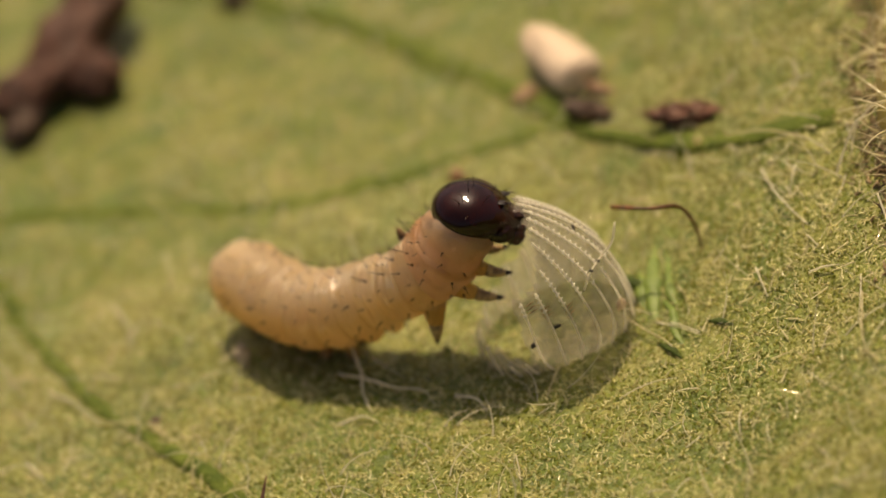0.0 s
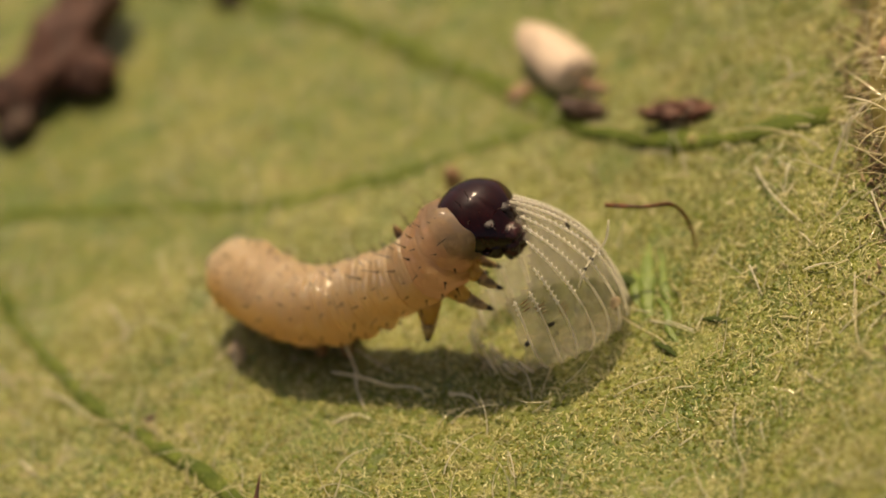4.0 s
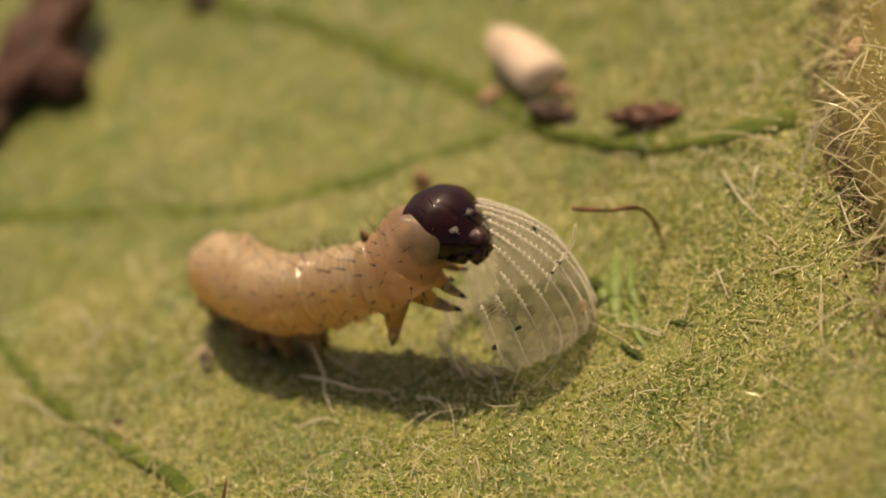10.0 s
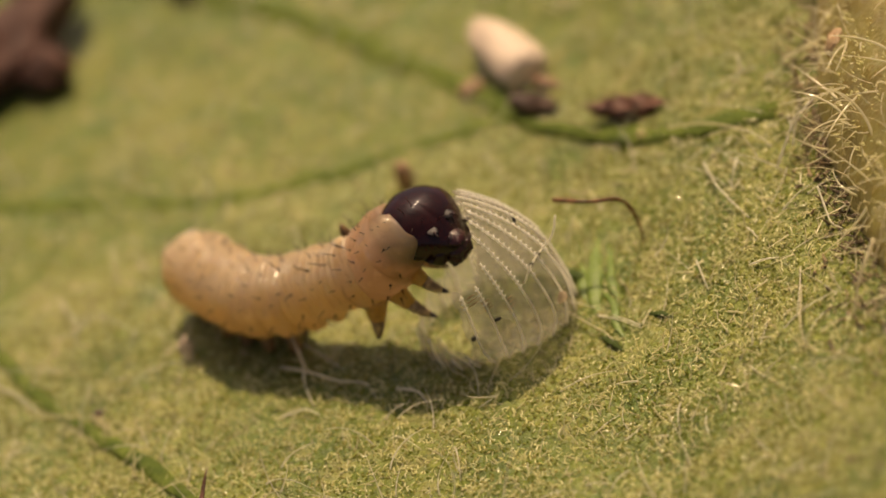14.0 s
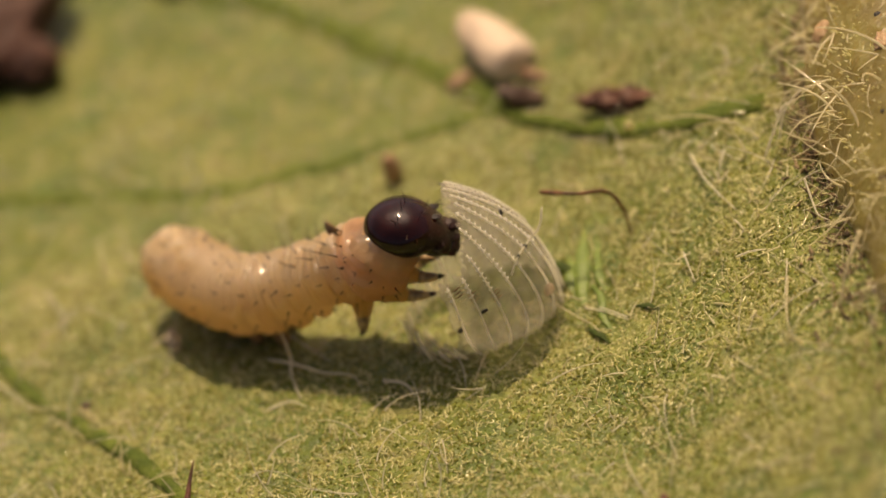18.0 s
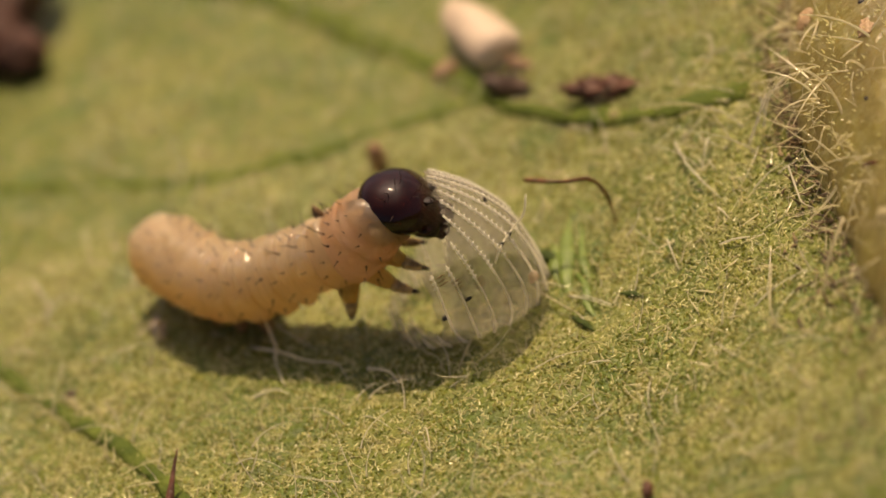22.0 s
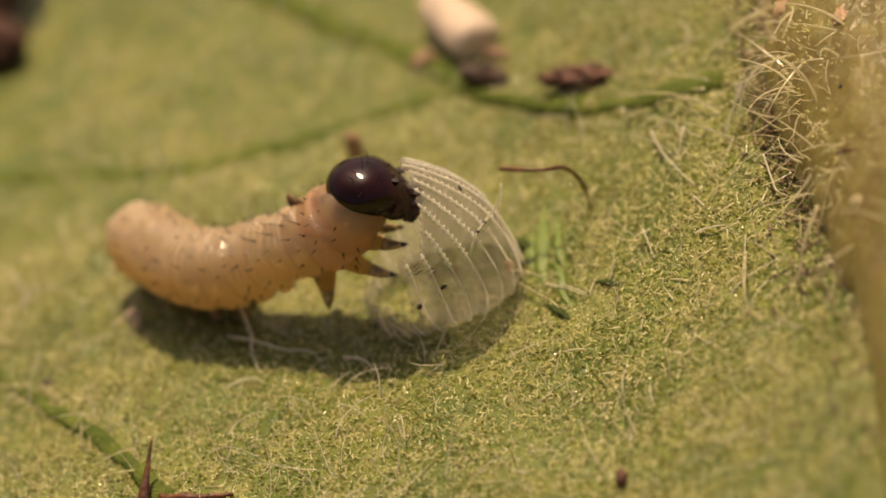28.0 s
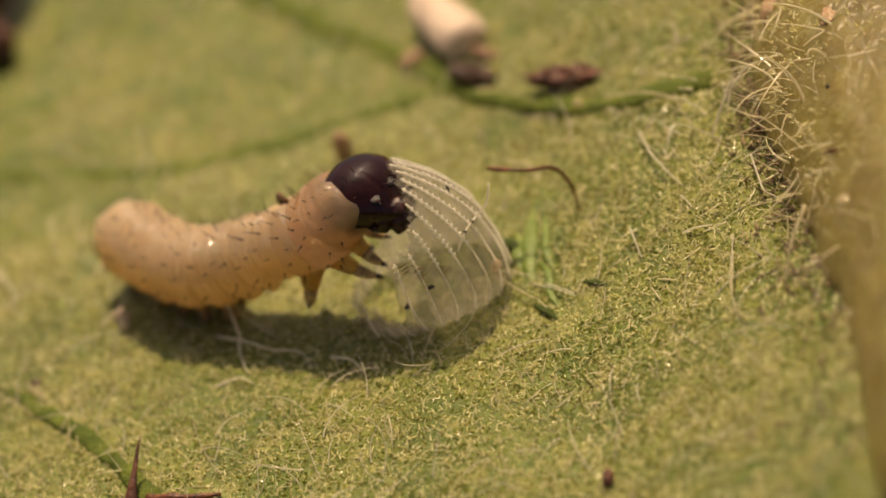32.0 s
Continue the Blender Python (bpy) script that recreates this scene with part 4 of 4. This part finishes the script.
def build_speckled_hair():
    """A pale hair with two black crumbs on it, bent over the egg."""
    pts = curve_through([(0.69, -0.30, 1.06), (0.62, -0.34, 0.92), (0.51, -0.34, 0.83), (0.38, -0.49, 0.825), (0.28, -0.58, 0.74)], 16)
    o = pts[-1]
    ob = thing("pale_hair", tube([p - o for p in pts], [0.0095] * 17, 6), HAIR_WHITE, Matrix.Translation(o * MM), "pale hair with black crumbs, lying over the egg shell", "hair")
    for k, s in ((9, 1.0), (12, 0.8)):
        bm = lump(0.024 * s, 0.013, 0.014, 0.2, 2, k, 2)
        bmesh.ops.rotate(bm, matrix=Matrix.Rotation(0.7, 3, "Y"), verts=bm.verts)
        bmesh.ops.translate(bm, vec=pts[k] - o, verts=bm.verts)
        part("crumb", bm, FRASS, ob, "black crumb")


build_speckled_hair()
thing("orange_flake", lump(0.045, 0.03, 0.05, 0.4, 2.5, 11), FLAKE, mm_at(0.53, -0.40, 0.36, 0, 0, 40), "tiny orange-pink flake stuck to the foot of the egg shell", "flake")
hair([(-0.51, 0.03, 0.10), (-0.46, -0.20, 0.10), (-0.34, -0.46, 0.10), (-0.33, -0.62, 0.05), (-0.36, -0.76, 0.00)], 0.009, HAIR_WHITE)
hair([(-0.10, -0.48, 0.05), (-0.17, -0.60, 0.05), (-0.28, -0.74, 0.00)], 0.010, HAIR)
hair([(1.03, -0.82, 0.06), (0.93, -0.66, 0.08), (0.85, -0.51, 0.06)], 0.007)


# ---- what moves ----
NEAR = -AHEAD
HEAD_AT = Vector((-0.301, 0.06, 1.328))
# by the turn w: how far the head leans, yaws to the viewer and spins on its axis (degrees), and the shift that goes with it (mm)
HEAD_TURNS = ((-0.25, -0.10, 0.0, 0.1, 0.3, 0.5, 0.9), (-10, 0, 0, -8, -11, -25, -46), (-7, 6, 9, -3, -1, -28, -33), (56, 24, 20, 23, 34, 60, 60),
              (-0.04, -0.02, -0.014, -0.03, 0.028, 0.012, 0.022), (0.049, 0.0, -0.01, 0.037, 0.023, -0.011, 0.049))


def head_pose(a, b, w):
    """The head, moved a mm across and b mm up in the picture's plane; w turns its face from sidelong (0) towards the viewer (1)."""
    frame3 = Matrix((RIGHT, UPWARD, NEAR)).transposed()
    start = Matrix(((1, 0, 0), (0, 0, 1), (0, -1, 0)))
    lean, yaw, spin, across, up = (float(np.interp(w, HEAD_TURNS[0], row)) for row in HEAD_TURNS[1:])
    turn = Matrix.Rotation(radians(lean), 3, "Z") @ Matrix.Rotation(radians(yaw), 3, "Y") @ Matrix.Rotation(radians(spin), 3, "X")
    m = (frame3 @ turn @ start).to_4x4()
    m.translation = (HEAD_AT + RIGHT * (a + across) + UPWARD * (b + up) - NEAR * 0.14 * rising((w - 0.52) / 0.34) - BASE) * MM
    return m


def followed(a, b, w, share, turn, pivot):
    """A pose that follows the head by a share of its way and turns about a pivot in the body."""
    p = (Vector(pivot) - BASE) * MM
    move = (RIGHT * a + UPWARD * b) * share * MM
    return Matrix.Translation(p + move) @ Matrix.Rotation(radians(turn * w), 4, NEAR) @ Matrix.Translation(-p)


def leg_pose(k, a, b, w, share, turn):
    root = LEG_ROOTS[k]
    return Matrix.Translation(root + ((RIGHT * a + UPWARD * b) * share - RIGHT * (0.10 * max(0.0, w - 0.3) * (k in (2, 3)))) * MM) @ Matrix.Rotation(radians(turn), 4, NEAR)


LEG_ROOTS = [leg.location.copy() for leg in legs]


def motions():
    rows = []
    for row in (
            (0, 0.007, -0.010, 0.10), (0.3, 0.028, -0.050, 0.70), (0.6, 0.017, -0.023, 0.55), (1, -0.000, -0.016, 0.25), (1.3, 0.021, -0.010, 0.50),
            (1.6, 0.016, -0.055, 0.20), (2, 0.054, -0.016, 0.90), (2.3, 0.028, -0.034, 0.50), (2.6, 0.018, -0.024, 0.25), (3, 0.022, -0.006, 0.45),
            (3.3, 0.024, 0.032, 0.25), (3.5, 0.045, -0.028, 0.50), (5.5, 0.018, -0.010, 0.65), (6, 0.028, -0.011, 0.55), (6.5, 0.056, -0.075, 1.00), (7,
            0.042, -0.058, 0.60), (7.5, 0.006, -0.031, 0.35), (8, 0.049, -0.091, 0.50), (8.5, 0.057, -0.118, 1.00), (9, 0.032, -0.051, 0.50), (9.5,
            0.021, -0.048, 0.50), (10, 0.022, -0.042, 0.50), (10.5, 0.012, -0.143, 1.00), (11, 0.008, -0.104, 0.60), (11.5, 0.016, -0.078, 0.60), (12,
            -0.007, -0.087, 0.90), (12.5, -0.005, -0.069, 0.50), (13, 0.006, -0.086, 0.65), (13.5, 0.003, -0.079, 0.80), (14, 0.016, -0.122, 0.50),
            (14.5, -0.031, -0.065, 0.40), (16.5, 0.016, -0.034, 0.00), (17, -0.096, -0.321, -0.25), (17.2, -0.065, -0.299, -0.25), (17.5, -0.006,
            -0.225, -0.20), (17.8, 0.013, -0.197, -0.10), (18, 0.035, -0.227, -0.10), (18.5, 0.053, -0.164, 0.00), (19, 0.059, -0.143, 0.10), (19.5,
            0.065, -0.164, 0.00), (20, 0.048, -0.145, 0.00), (20.5, 0.033, -0.164, 0.10), (21, 0.040, -0.109, 0.25), (21.5, 0.037, -0.136, 0.25), (22,
            0.064, -0.149, 0.30), (22.5, 0.027, -0.137, 0.30), (23, 0.070, -0.189, 0.10), (23.5, 0.054, -0.118, 0.30), (24, 0.047, -0.120, 0.30), (24.5,
            0.057, -0.140, 0.35), (26.5, 0.056, -0.100, 0.10), (27, 0.069, -0.168, 0.15), (27.5, 0.068, -0.152, 0.20), (28, 0.068, -0.137, 0.10), (28.5,
            0.066, -0.135, 0.30), (29, 0.076, -0.106, 0.35), (29.3, 0.066, -0.077, 0.35), (29.6, 0.071, -0.114, 0.40), (30, 0.067, -0.105, 0.30), (30.4,
            0.058, -0.079, 0.35), (30.8, 0.076, -0.119, 0.40), (31.2, 0.077, -0.102, 0.45), (31.6, 0.114, -0.155, 0.50), (32, 0.092, -0.119, 0.50)):
        if rows and abs(row[3] - rows[-1][3]) > 0.15:
            # a quick turn: the head and the neck keep together on the way
            last = rows[-1]
            for k in (1, 2, 3):
                e = rising(k / 4)
                rows.append((last[0] + (row[0] - last[0]) * k / 4, *(p + (q - p) * e for p, q in zip(last[1:], row[1:]))))
        rows.append(row)
    walk(head, [(t, head_pose(a, b, w)) for t, a, b, w in rows])
    for k, share, turn in ((12, 0.85, -34), (11, 0.6, -16), (10, 0.3, -5)):
        pivot = spine_at((CUTS[k] + CUTS[k + 1]) / 2)[0]
        back = -spine_at(0.97)[1] * (0.13 * MM if k == 12 else 0.0)
        walk(segments[k], [(t, Matrix.Translation(back * rising((0.3 - w) / 0.5) + UPWARD * (0.14 * MM * max(0.0, w - 0.5) * (k > 11))) @ followed(a, b, w - 0.1 + 2.0 * max(0.0, w - 0.5) * (k > 10), share, turn, pivot)) for t, a, b, w in rows])
    moves = ((0, 0.045, 0.0), (3.5, 0.06, 0.005), (5.5, 0.08, 0.02), (8, 0.13, 0.09), (9, 0.15, 0.12), (11, 0.19, 0.13), (12.5, 0.16, 0.09), (14.5, 0.10, 0.03),
             (17, 0.05, 0.0), (24, 0.08, 0.005), (28, 0.08, 0.02), (32, 0.08, 0.04))
    for k, along, lift in ((0, 1.0, 0.6), (1, 1.0, 0.65), (2, 0.9, 0.75), (3, 0.75, 0.85), (4, 0.6, 0.95), (5, 0.45, 1.0), (6, 0.3, 1.0), (7, 0.2, 0.9), (8, 0.1, 0.7), (9, 0.0, 0.4)):
        walk(segments[k], [(t, Matrix.Translation((RIGHT * a * along + UPWARD * b * lift) * MM)) for t, a, b in moves])
    for k, share, swing in ((0, 0.9, 52), (1, 0.9, 40), (2, 0.8, 36), (3, 0.7, 34), (4, 0.25, 6), (5, 0.25, 8)):
        walk(legs[k], [(t, leg_pose(k, a, b, w, share, -swing * (w - 0.1) + 5 * math.sin(t * 2.3 + k * 1.7))) for t, a, b, w in rows])


motions()
